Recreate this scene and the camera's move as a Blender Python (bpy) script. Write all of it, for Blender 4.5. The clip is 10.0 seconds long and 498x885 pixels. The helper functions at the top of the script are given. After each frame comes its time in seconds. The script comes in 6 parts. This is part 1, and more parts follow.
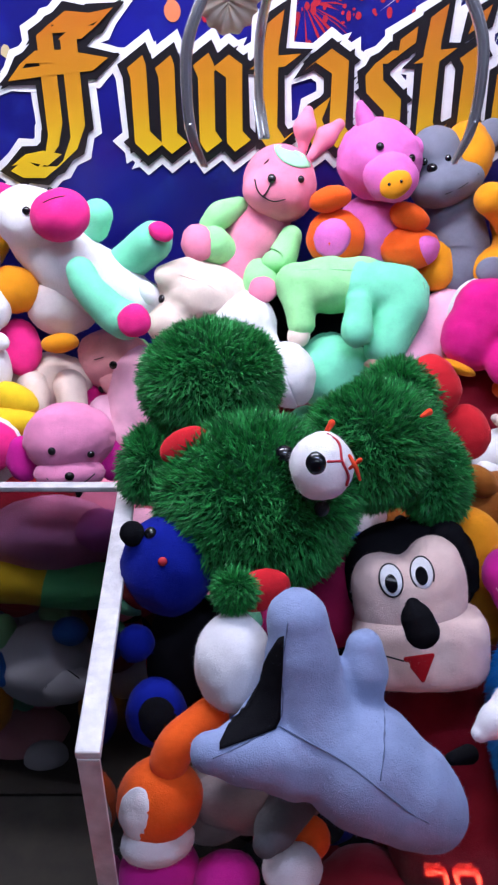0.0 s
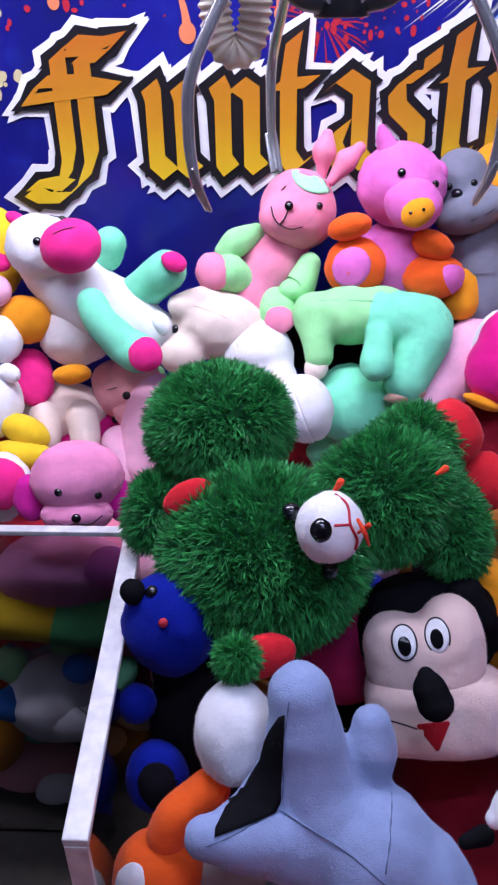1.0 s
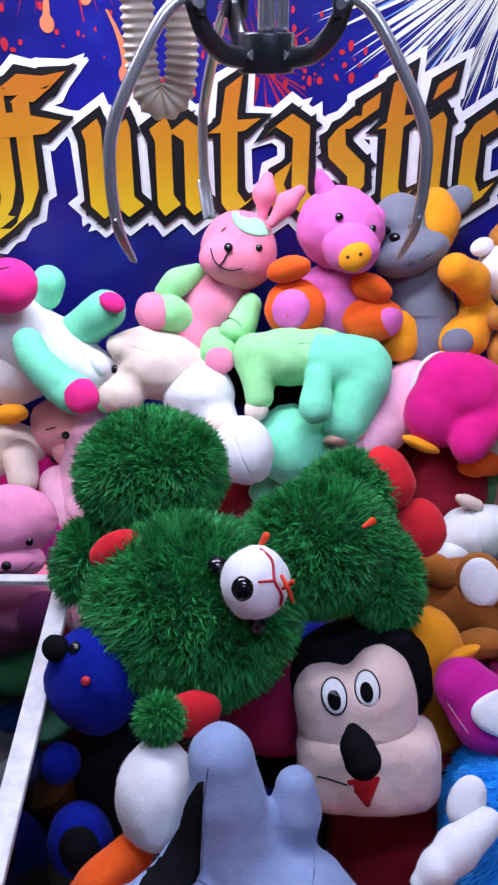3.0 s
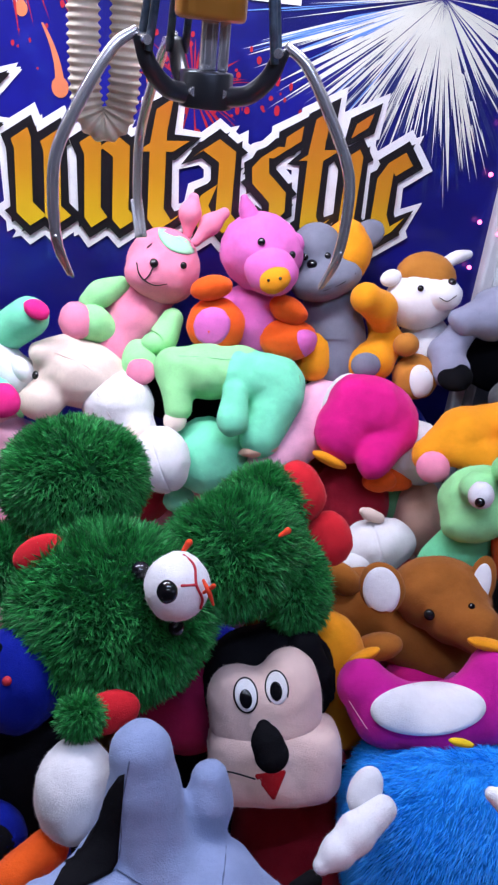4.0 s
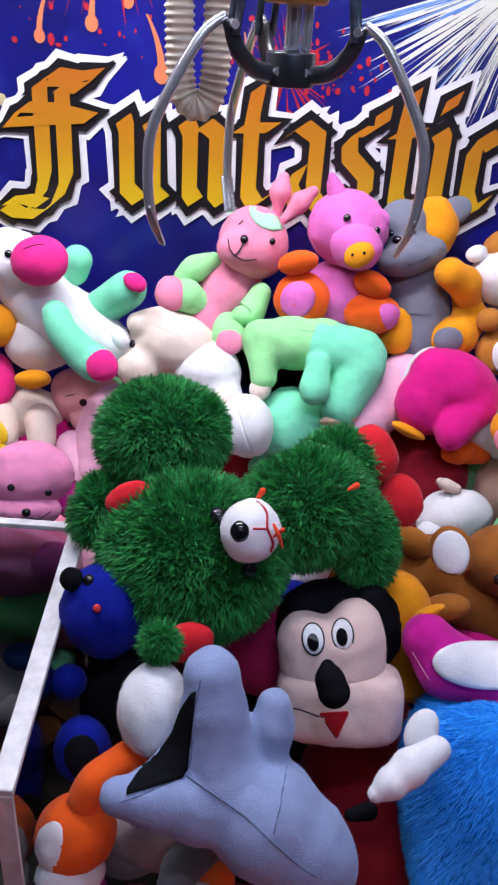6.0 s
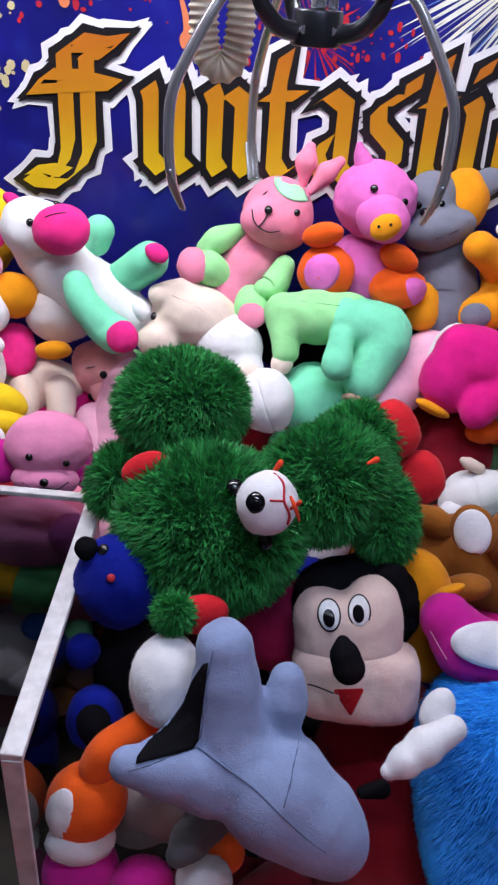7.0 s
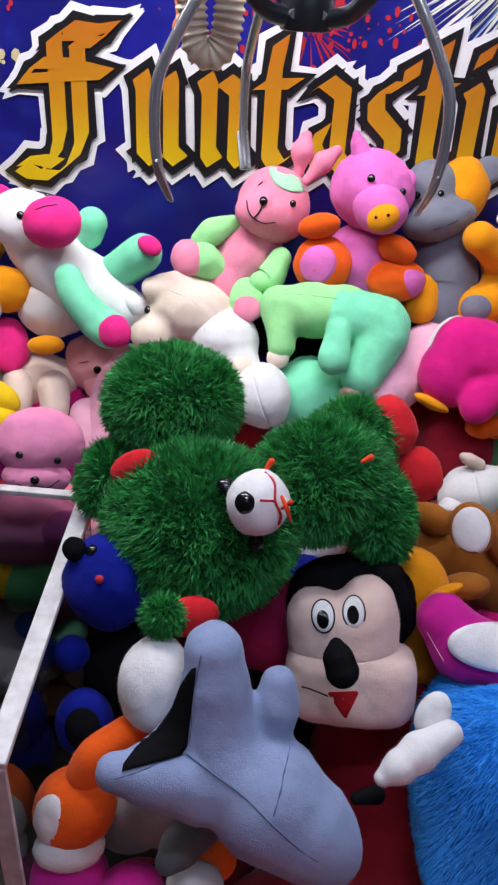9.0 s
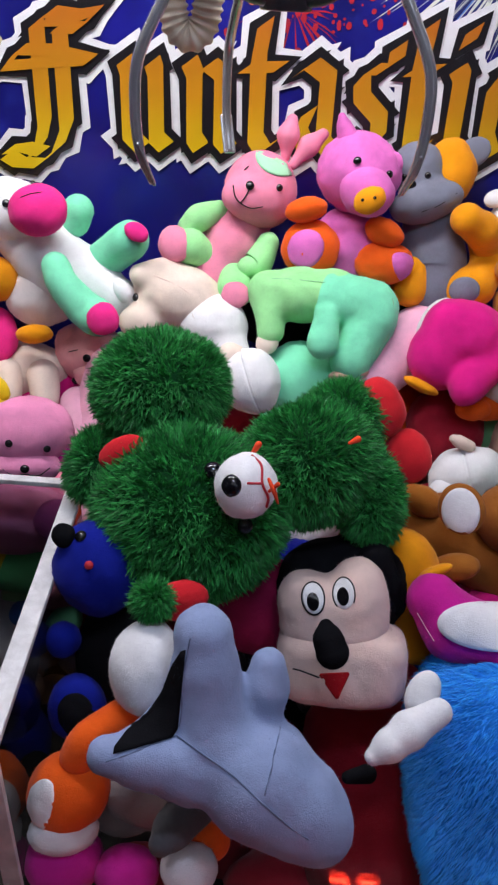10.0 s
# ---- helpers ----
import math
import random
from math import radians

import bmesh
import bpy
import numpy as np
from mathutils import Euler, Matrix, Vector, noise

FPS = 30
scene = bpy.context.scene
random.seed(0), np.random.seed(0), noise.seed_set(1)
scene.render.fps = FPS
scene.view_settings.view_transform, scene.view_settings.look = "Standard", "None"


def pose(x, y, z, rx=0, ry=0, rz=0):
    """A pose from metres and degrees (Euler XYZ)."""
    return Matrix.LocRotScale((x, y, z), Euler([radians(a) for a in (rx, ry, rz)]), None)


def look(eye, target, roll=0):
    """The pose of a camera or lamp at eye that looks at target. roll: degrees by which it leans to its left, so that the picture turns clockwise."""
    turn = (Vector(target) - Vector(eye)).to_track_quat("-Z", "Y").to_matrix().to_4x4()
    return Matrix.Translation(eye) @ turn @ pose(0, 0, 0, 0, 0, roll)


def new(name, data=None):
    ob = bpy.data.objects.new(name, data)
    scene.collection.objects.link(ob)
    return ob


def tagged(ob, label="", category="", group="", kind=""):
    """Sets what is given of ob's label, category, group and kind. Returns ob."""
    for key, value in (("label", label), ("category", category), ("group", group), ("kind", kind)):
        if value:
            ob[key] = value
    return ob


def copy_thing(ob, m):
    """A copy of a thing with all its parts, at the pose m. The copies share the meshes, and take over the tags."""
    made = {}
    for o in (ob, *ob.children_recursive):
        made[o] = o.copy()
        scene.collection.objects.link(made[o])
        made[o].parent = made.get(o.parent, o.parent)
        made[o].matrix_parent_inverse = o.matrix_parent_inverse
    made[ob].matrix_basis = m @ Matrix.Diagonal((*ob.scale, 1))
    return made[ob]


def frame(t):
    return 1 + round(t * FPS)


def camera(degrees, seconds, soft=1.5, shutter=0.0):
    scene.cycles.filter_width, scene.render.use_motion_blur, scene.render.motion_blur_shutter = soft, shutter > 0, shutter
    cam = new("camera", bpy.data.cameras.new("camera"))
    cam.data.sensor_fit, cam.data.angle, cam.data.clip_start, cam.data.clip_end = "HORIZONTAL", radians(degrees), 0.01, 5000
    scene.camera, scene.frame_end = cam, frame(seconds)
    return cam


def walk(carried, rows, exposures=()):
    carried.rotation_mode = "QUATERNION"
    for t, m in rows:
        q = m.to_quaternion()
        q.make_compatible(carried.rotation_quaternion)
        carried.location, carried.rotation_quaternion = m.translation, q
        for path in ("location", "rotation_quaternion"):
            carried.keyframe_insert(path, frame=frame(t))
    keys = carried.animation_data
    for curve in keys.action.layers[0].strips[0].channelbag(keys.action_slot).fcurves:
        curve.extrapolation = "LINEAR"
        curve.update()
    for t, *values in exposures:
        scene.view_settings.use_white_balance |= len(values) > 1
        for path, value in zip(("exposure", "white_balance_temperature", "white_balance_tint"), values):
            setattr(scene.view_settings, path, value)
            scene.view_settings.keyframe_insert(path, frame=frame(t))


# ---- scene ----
cam = camera(36.2, 10.0, soft=2.2)
METRES, EYE = 0.33, 1.45
ROWS = [
    (0.0, 0.0, 0.0, 0.0, -0.0, -29.73, 0.01),
    (0.5, 0.0452, 0.0756, 0.0679, -0.38, -28.16, 0.94),
    (1.0, 0.0542, 0.1241, 0.0681, 2.36, -30.07, 0.93),
    (1.5, 0.0628, 0.1363, 0.0817, 3.33, -29.37, 0.72),
    (2.0, 0.0723, 0.1651, 0.0666, 3.43, -29.31, 0.25),
    (2.2, (0.030, 0.057, 1.474), (-0.041, 1.798, 0.492), 0.0),
    (3.3, (0.043, 0.056, 1.502), (0.101, 1.838, 0.597), 1.8),
    (3.5, 0.1245, 0.1374, 0.1901, -2.76, -25.36, -3.48),
    (4.0, 0.0785, 0.0982, 0.1558, -5.45, -27.49, -5.65),
    (4.5, 0.0177, 0.0369, 0.1053, -7.72, -30.14, -6.68),
    (5.0, -0.0472, -0.0377, 0.1649, -2.32, -28.22, -6.38),
    (5.2, (0.014, -0.013, 1.507), (0.086, 1.741, 0.548), 3.8),
    (6.3, (0.043, -0.013, 1.498), (0.038, 1.740, 0.536), 4.4),
    (6.5, 0.1361, -0.0355, 0.1467, 0.82, -29.17, -4.09),
    (7.0, 0.1399, -0.0255, 0.1147, 3.98, -30.2, -3.64),
    (7.5, 0.15, -0.0281, 0.1142, 4.11, -30.15, -3.93),
    (8.0, 0.1569, -0.0148, 0.1023, 3.51, -30.55, -3.86),
    (8.5, 0.177, 0.0074, 0.1098, 3.7, -31.39, -3.26),
    (9.0, 0.1692, 0.0187, 0.107, 4.26, -30.84, -3.24),
    (9.5, 0.1806, 0.0084, 0.1064, 3.34, -31.06, -3.05),
    (10.0, 0.192, 0.0125, 0.0963, 3.63, -31.54, -2.56),
]


def row_pose(r):
    if len(r) == 4:
        return look(r[1], r[2], r[3])
    t, x, y, z, yaw, pitch, roll = r
    return pose(METRES * x, METRES * y, EYE + METRES * z, 90 + pitch, roll, yaw)


walk(cam, [(r[0], row_pose(r)) for r in ROWS],
     exposures=[(0.0, 0.12, 6050, 21), (0.5, -0.02, 5950, 25), (1.5, 0.02, 5800, 30), (3.5, 0.03, 6000, 21), (5.2, 0.03, 6250, 21), (6.5, -0.11, 6350, 18), (7.0, -0.17, 6450, 17),
                (7.5, 0.06, 6650, 15), (8.0, 0.0, 6650, 15), (8.5, 0.03, 6450, 15), (9.0, -0.17, 6750, 14), (10.0, -0.28, 6750, 14)])

# ---- world and lights ----
world = bpy.data.worlds.new("arcade_dark")
scene.world = world
world.use_nodes = True
world.node_tree.nodes["Background"].inputs[0].default_value = (0.5, 0.6, 0.9, 1)
world.node_tree.nodes["Background"].inputs[1].default_value = 0.02


def area(name, eye, target, sx, sy, watts, colour):
    d = bpy.data.lights.new(name, "AREA")
    d.shape, d.size, d.size_y, d.energy, d.color = "RECTANGLE", sx, sy, watts, colour
    ob = new(name, d)
    ob.matrix_world = look(eye, target)
    return ob


LAMP_Y, LAMP_Z = 0.61, 1.765
area("cabinet_tube_light", (-0.09, LAMP_Y, LAMP_Z - 0.02), (-0.09, LAMP_Y + 0.06, 1.0), 0.62, 0.06, 5.5, (0.93, 0.95, 1.0))
area("front_strip_light", (0.14, 0.20, 1.772), (0.16, 0.42, 1.0), 0.32, 0.03, 1.9, (0.62, 0.74, 1.0))
area("arcade_ceiling_light", (0.3, -1.2, 2.95), (0.1, 0.3, 1.0), 1.2, 0.6, 4.8, (0.75, 0.85, 1.0))

# ---- materials ----


def shader(name):
    m = bpy.data.materials.new(name)
    m.use_nodes = True
    return m, m.node_tree, m.node_tree.nodes["Principled BSDF"]


def node(tree, kind, **inputs):
    n = tree.nodes.new(kind)
    for k, v in inputs.items():
        n.inputs[k.replace("_", " ")].default_value = v
    return n


def mixed(tree, fac, a, b):
    """A colour between a and b; each may be a socket or an rgb tuple."""
    n = tree.nodes.new("ShaderNodeMix")
    n.data_type = "RGBA"
    for slot, v in ((0, fac), (6, a), (7, b)):
        if isinstance(v, bpy.types.NodeSocket):
            tree.links.new(v, n.inputs[slot])
        else:
            n.inputs[slot].default_value = (*v, 1) if slot else v
    return n.outputs[2]


def ramp(tree, sock, lo, hi):
    n = tree.nodes.new("ShaderNodeMapRange")
    n.inputs[1].default_value, n.inputs[2].default_value = lo, hi
    tree.links.new(sock, n.inputs[0])
    return n.outputs[0]


def bump(tree, bsdf, height, strength, distance):
    b = node(tree, "ShaderNodeBump", Strength=strength, Distance=distance)
    tree.links.new(height, b.inputs["Height"])
    tree.links.new(b.outputs[0], bsdf.inputs["Normal"])


def noise_of(tree, scale, detail=3.0, rough=0.6):
    co = tree.nodes.new("ShaderNodeTexCoord")
    n = node(tree, "ShaderNodeTexNoise", Scale=scale, Detail=detail, Roughness=rough)
    tree.links.new(co.outputs["Object"], n.inputs["Vector"])
    return n.outputs[0]


def plush(name, rgb, sheen=0.35, mottling=0.16, pile=1.0):
    """Short-pile plush: soft mottling, a fine nap and a dusty sheen at grazing angles."""
    m, tree, b = shader(name)
    dark = tuple(c * (1 - mottling) * 0.92 for c in rgb)
    light = tuple(min(1, c * (1 + mottling * 0.4) + 0.004) for c in rgb)
    broad = ramp(tree, noise_of(tree, 38, 3), 0.3, 0.7)
    grain = ramp(tree, noise_of(tree, 620, 2), 0.3, 0.75)
    col = mixed(tree, broad, dark, light)
    fleck = mixed(tree, grain, tuple(c * 0.78 for c in rgb), tuple(min(1, c * 1.12) for c in rgb))
    tree.links.new(mixed(tree, 0.3, col, fleck), b.inputs["Base Color"])
    b.inputs["Roughness"].default_value = 0.92
    b.inputs["Specular IOR Level"].default_value = 0.15
    b.inputs["Sheen Weight"].default_value = sheen
    b.inputs["Sheen Roughness"].default_value = 0.45
    b.inputs["Sheen Tint"].default_value = (*[min(1, 0.35 + c * 0.7) for c in rgb], 1)
    b.inputs["Subsurface Weight"].default_value = 0.0
    add = tree.nodes.new("ShaderNodeMath")
    add.operation = "MULTIPLY_ADD"
    tree.links.new(noise_of(tree, 1100, 2), add.inputs[0])
    add.inputs[1].default_value = 0.6 * pile
    tree.links.new(noise_of(tree, 130, 3), add.inputs[2])
    wrinkle = tree.nodes.new("ShaderNodeMath")
    wrinkle.operation = "MULTIPLY_ADD"
    tree.links.new(noise_of(tree, 42, 3, 0.5), wrinkle.inputs[0])
    wrinkle.inputs[1].default_value = 2.2
    tree.links.new(add.outputs[0], wrinkle.inputs[2])
    bump(tree, b, wrinkle.outputs[0], 0.50, 0.0012)
    return m


def fur_material(name, root, tip):
    m, tree, b = shader(name)
    geo = tree.nodes.new("ShaderNodeNewGeometry")
    tree.links.new(mixed(tree, geo.outputs["Random Per Island"], root, tip), b.inputs["Base Color"])
    b.inputs["Roughness"].default_value = 0.38
    b.inputs["Specular IOR Level"].default_value = 0.42
    return m


def solid(name, rgb, rough, metal=0.0, coat=0.0, vary=0.12, scale=60.0, dent=0.0, grime=None):
    m, tree, b = shader(name)
    f = ramp(tree, noise_of(tree, scale, 4), 0.35, 0.7)
    tree.links.new(mixed(tree, f, grime or tuple(c * (1 - vary) for c in rgb), rgb), b.inputs["Base Color"])
    b.inputs["Roughness"].default_value, b.inputs["Metallic"].default_value = rough, metal
    b.inputs["Coat Weight"].default_value = coat
    if dent:
        bump(tree, b, noise_of(tree, scale * 6, 3), 0.4, dent)
    return m


def clear(name, rough, tint, ior=1.45):
    m, tree, b = shader(name)
    b.inputs["Base Color"].default_value = (*tint, 1)
    b.inputs["Transmission Weight"].default_value, b.inputs["Roughness"].default_value, b.inputs["IOR"].default_value = 1.0, rough, ior
    return m


PINK = plush("pink_plush", (0.94, 0.29, 0.44))
PINK2 = plush("candy_pink_plush", (0.88, 0.30, 0.52))
PINKLIGHT = plush("light_pink_plush", (0.94, 0.48, 0.64))
SALMON = plush("salmon_plush", (0.93, 0.42, 0.44))
PIG = plush("orchid_plush", (0.80, 0.18, 0.56), mottling=0.25)
HOTPINK = plush("hot_pink_plush", (0.90, 0.03, 0.26))
MAGENTA = plush("magenta_plush", (0.76, 0.012, 0.24))
MAGENTADEEP = plush("deep_magenta_plush", (0.62, 0.015, 0.30))
MINT = plush("mint_plush", (0.22, 0.80, 0.50))
PALEMINT = plush("pale_mint_plush", (0.42, 0.86, 0.54))
MINTBRIGHT = plush("bright_mint_plush", (0.20, 0.78, 0.40))
LIME = plush("lime_plush", (0.36, 0.84, 0.36))
GREENBRIGHT = plush("green_plush", (0.12, 0.62, 0.22))
GREENDULL = plush("dull_green_plush", (0.14, 0.34, 0.16))
ORANGE = plush("orange_plush", (0.95, 0.12, 0.010))
ORANGERED = plush("orange_red_ribbon", (0.85, 0.07, 0.02))
YELLOWORANGE = plush("amber_plush", (0.92, 0.34, 0.008))
YELLOW = plush("yellow_plush", (0.92, 0.62, 0.015))
WHITE = plush("white_plush", (0.84, 0.83, 0.85), mottling=0.08)
WHITEWARM = plush("warm_white_plush", (0.80, 0.74, 0.72), mottling=0.1)
CREAM = plush("cream_plush", (0.85, 0.70, 0.60), mottling=0.1)
PEACH = plush("peach_plush", (0.78, 0.48, 0.36))
PEACHLIGHT = plush("pale_peach_plush", (0.85, 0.66, 0.58))
FACE = plush("face_velour", (0.84, 0.62, 0.55), mottling=0.08)
GREY = plush("grey_plush", (0.20, 0.21, 0.27))
GREYBLUE = plush("blue_grey_plush", (0.30, 0.31, 0.42))
GREYDARK = plush("dark_grey_plush", (0.10, 0.10, 0.11))
GREYWARM = plush("taupe_plush", (0.30, 0.24, 0.24))
DOLPHIN = plush("dolphin_grey_blue_plush", (0.27, 0.34, 0.54), mottling=0.12)
BROWN = plush("brown_plush", (0.35, 0.115, 0.018))
CARAMEL = plush("caramel_plush", (0.52, 0.20, 0.03))
CARAMELDARK = plush("dark_caramel_plush", (0.36, 0.12, 0.015))
NAVY = plush("navy_plush", (0.002, 0.010, 0.25), sheen=0.12)
BLUE = plush("blue_plush", (0.02, 0.16, 0.55))
BLACK = plush("black_plush", (0.006, 0.006, 0.008), sheen=0.0)
BLACK.node_tree.nodes["Principled BSDF"].inputs["Specular IOR Level"].default_value = 0.04
BLACKSATIN = solid("black_satin", (0.005, 0.005, 0.006), 0.62, scale=200)
RED = plush("red_plush", (0.74, 0.02, 0.03))
DARKRED = plush("dark_red_plush", (0.36, 0.012, 0.03))
DEEPRED = plush("deep_red_plush", (0.22, 0.004, 0.012), sheen=0.15)
PLUM = plush("plum_plush", (0.34, 0.012, 0.075), sheen=0.15)
LIPRED = plush("red_felt", (0.42, 0.008, 0.014), sheen=0.1)
# backing darker than the fur, to paint the shade between tufts
GREENSKIN = plush("green_backing_gap_shade", (0.005, 0.075, 0.018))
BLUESKIN = plush("blue_fur_backing", (0.015, 0.28, 0.80))
# wide tone range per tuft: bright end painted for shine, dark end for gap shade
GREENFUR = fur_material("green_tinsel_fur", (0.005, 0.085, 0.017), (0.060, 0.56, 0.13))
BLUEFUR = fur_material("blue_shaggy_fur", (0.014, 0.36, 0.98), (0.035, 0.46, 1.0))
BEAD = solid("black_glossy_bead", (0.006, 0.006, 0.008), 0.08, coat=0.6)
EYEWHITE = solid("white_vinyl", (0.85, 0.85, 0.86), 0.35, scale=300)
THREAD = solid("black_thread", (0.012, 0.010, 0.012), 0.7, scale=900)
REDTHREAD = solid("red_thread", (0.50, 0.015, 0.03), 0.7, scale=900)
# next three: seam threads darker than their plush, painting the shade of the groove
WHITESEAMSHADE = solid("off_white_seam_shade", (0.60, 0.53, 0.50), 0.8, scale=900)
LIMESEAMSHADE = solid("green_seam_shade", (0.26, 0.60, 0.33), 0.8, scale=900)
SEAM = plush("seam_shadow_thread", (0.13, 0.17, 0.28))
CHROME = solid("polished_chrome", (0.95, 0.95, 0.96), 0.19, 0.82, scale=40, grime=(0.80, 0.80, 0.82))
STEEL = solid("dark_steel", (0.07, 0.075, 0.085), 0.3, 0.7, scale=90, dent=0.0002)
BLUESTEEL = solid("blued_steel_bar", (0.14, 0.20, 0.27), 0.3, 0.5, scale=90, grime=(0.05, 0.07, 0.10))
BRASSPAINT = solid("gold_painted_housing", (0.55, 0.24, 0.035), 0.35, 0.35, scale=25)
HOSE = solid("beige_ribbed_hose", (0.80, 0.70, 0.54), 0.5, scale=50, grime=(0.62, 0.54, 0.40))
TAPE = solid("white_edge_tape", (0.74, 0.73, 0.74), 0.45, scale=70, dent=0.0006, grime=(0.5, 0.49, 0.5))
POST = solid("white_powder_coat", (0.66, 0.66, 0.70), 0.35, scale=30)
DARKWOOD = solid("dark_chute_board", (0.040, 0.032, 0.022), 0.75, scale=30, grime=(0.02, 0.015, 0.012))
CABINET = solid("black_laminate", (0.02, 0.02, 0.024), 0.4, scale=20)
CARPET = solid("dark_carpet", (0.03, 0.02, 0.035), 0.95, scale=25, dent=0.002)
WALLPAINT = solid("grey_arcade_wall", (0.34, 0.34, 0.37), 0.8, scale=5)
CEILPAINT = solid("pale_ceiling_paint", (0.55, 0.55, 0.57), 0.8, scale=6)
# the acrylic's grey tint stands in for the shade inside and behind the chute
ACRYLIC = clear("shade_tinted_acrylic", 0.02, (0.40, 0.40, 0.43), 1.2)
GLASS = clear("side_glass", 0.0, (0.94, 0.97, 0.96), 1.3)

m, tree, b = shader("tube_light_diffuser")
b.inputs["Emission Color"].default_value, b.inputs["Emission Strength"].default_value = (1, 0.98, 0.96, 1), 6.0
DIFFUSER = m
m, tree, b = shader("pink_led")
b.inputs["Base Color"].default_value = (0.9, 0.1, 0.25, 1)
b.inputs["Emission Color"].default_value, b.inputs["Emission Strength"].default_value = (1, 0.12, 0.3, 1), 5.0
LED = m
m, tree, b = shader("red_display_segment")
b.inputs["Base Color"].default_value = (0.8, 0.05, 0.03, 1)
b.inputs["Emission Color"].default_value, b.inputs["Emission Strength"].default_value = (1, 0.05, 0.025, 1), 190.0
SEGMENT = m
FRONTGLASS = clear("front_glass", 0.0, (0.985, 0.99, 0.99), 1.12)


def print_panel():
    """Printed vinyl: night-blue sky with cloudy lighter and violet areas and soft firework glows."""
    m, tree, b = shader("printed_night_sky_vinyl")
    co = tree.nodes.new("ShaderNodeTexCoord")
    cloud = ramp(tree, noise_of(tree, 5.5, 4), 0.35, 0.72)
    col = mixed(tree, cloud, (0.005, 0.006, 0.10), (0.013, 0.013, 0.27))
    small = ramp(tree, noise_of(tree, 26, 4), 0.56, 0.8)
    fine = tree.nodes.new("ShaderNodeMath")
    fine.operation = "MULTIPLY"
    tree.links.new(small, fine.inputs[0])
    fine.inputs[1].default_value = 0.35
    col = mixed(tree, fine.outputs[0], col, (0.03, 0.06, 0.42))
    for cx, cz, radius, rgb, most in ((0.296, 1.562, 0.20, (0.74, 0.78, 0.70), 1.0), (-0.13, 1.60, 0.13, (0.75, 0.16, 0.16), 0.9),
                                      (0.055, 1.44, 0.07, (0.30, 0.01, 0.06), 0.8), (-0.335, 1.45, 0.10, (0.42, 0.36, 0.20), 0.5)):
        d = tree.nodes.new("ShaderNodeVectorMath")
        d.operation = "DISTANCE"
        tree.links.new(co.outputs["Object"], d.inputs[0])
        d.inputs[1].default_value = (cx, 0, cz)
        f = ramp(tree, d.outputs["Value"], radius, radius * 0.15)
        p = tree.nodes.new("ShaderNodeMath")
        p.operation = "POWER"
        tree.links.new(f, p.inputs[0])
        p.inputs[1].default_value = 0.9
        q = tree.nodes.new("ShaderNodeMath")
        q.operation = "MULTIPLY"
        tree.links.new(p.outputs[0], q.inputs[0])
        q.inputs[1].default_value = most
        col = mixed(tree, q.outputs[0], col, rgb)
    tree.links.new(col, b.inputs["Base Color"])
    b.inputs["Roughness"].default_value = 0.28
    bump(tree, b, noise_of(tree, 9, 2), 0.15, 0.004)
    return m


PRINT = print_panel()


def ink(name, rgb, rough=0.3):
    return solid(name, rgb, rough, scale=45, vary=0.1)


def gold_ink():
    m, tree, b = shader("gold_gradient_ink")
    co = tree.nodes.new("ShaderNodeTexCoord")
    sep = tree.nodes.new("ShaderNodeSeparateXYZ")
    tree.links.new(co.outputs["Object"], sep.inputs[0])
    low = mixed(tree, ramp(tree, sep.outputs[2], 1.31, 1.37), (0.68, 0.46, 0.010), (0.52, 0.23, 0.010))
    col = mixed(tree, ramp(tree, sep.outputs[2], 1.37, 1.45), low, (0.42, 0.12, 0.012))
    tree.links.new(col, b.inputs["Base Color"])
    b.inputs["Roughness"].default_value = 0.3
    return m


GOLD = gold_ink()
INKBLACK = ink("black_ink", (0.012, 0.011, 0.014))
INKWHITE = ink("white_ink", (0.80, 0.80, 0.84))
STREAKWHITE = ink("pale_firework_ink", (0.76, 0.78, 0.70))
STREAKRED = ink("red_firework_ink", (0.42, 0.02, 0.035))
STREAKGOLD = ink("gold_firework_ink", (0.58, 0.50, 0.27))
STREAKORANGE = ink("orange_firework_ink", (0.66, 0.20, 0.09))
STREAKDARK = ink("dark_sky_ink", (0.02, 0.03, 0.16))
STREAKBLUE = ink("sky_blue_ink", (0.14, 0.30, 0.72))

# ---- mesh helpers ----


def link_mesh(name, verts, faces, mat, parent, label="", smooth=True):
    me = bpy.data.meshes.new(name)
    me.from_pydata([tuple(v) for v in verts], [], faces)
    me.update()
    if smooth:
        me.polygons.foreach_set("use_smooth", [True] * len(me.polygons))
    me.materials.append(mat)
    ob = new(name, me)
    ob.parent = parent
    if label:
        ob["label"] = label
    return ob


def part(name, bm, mat, parent, label="", smooth=False):
    me = bpy.data.meshes.new(name)
    bmesh.ops.recalc_face_normals(bm, faces=bm.faces)
    bm.to_mesh(me)
    bm.free()
    if smooth:
        me.polygons.foreach_set("use_smooth", [True] * len(me.polygons))
    me.materials.append(mat)
    ob = new(name, me)
    ob.parent = parent
    if label:
        ob["label"] = label
    return ob


def slab(bm, lo, hi, bevel=0.0):
    """A box from corner to corner, with bevelled edges."""
    size = [b - a for a, b in zip(lo, hi)]
    mid = [(a + b) / 2 for a, b in zip(lo, hi)]
    made = bmesh.ops.create_cube(bm, size=1, matrix=Matrix.Translation(mid) @ Matrix.Diagonal((*size, 1)))
    if bevel:
        edges = list({e for v in made["verts"] for e in v.link_edges})
        bmesh.ops.bevel(bm, geom=edges, offset=bevel, segments=2, affect="EDGES", profile=0.5)


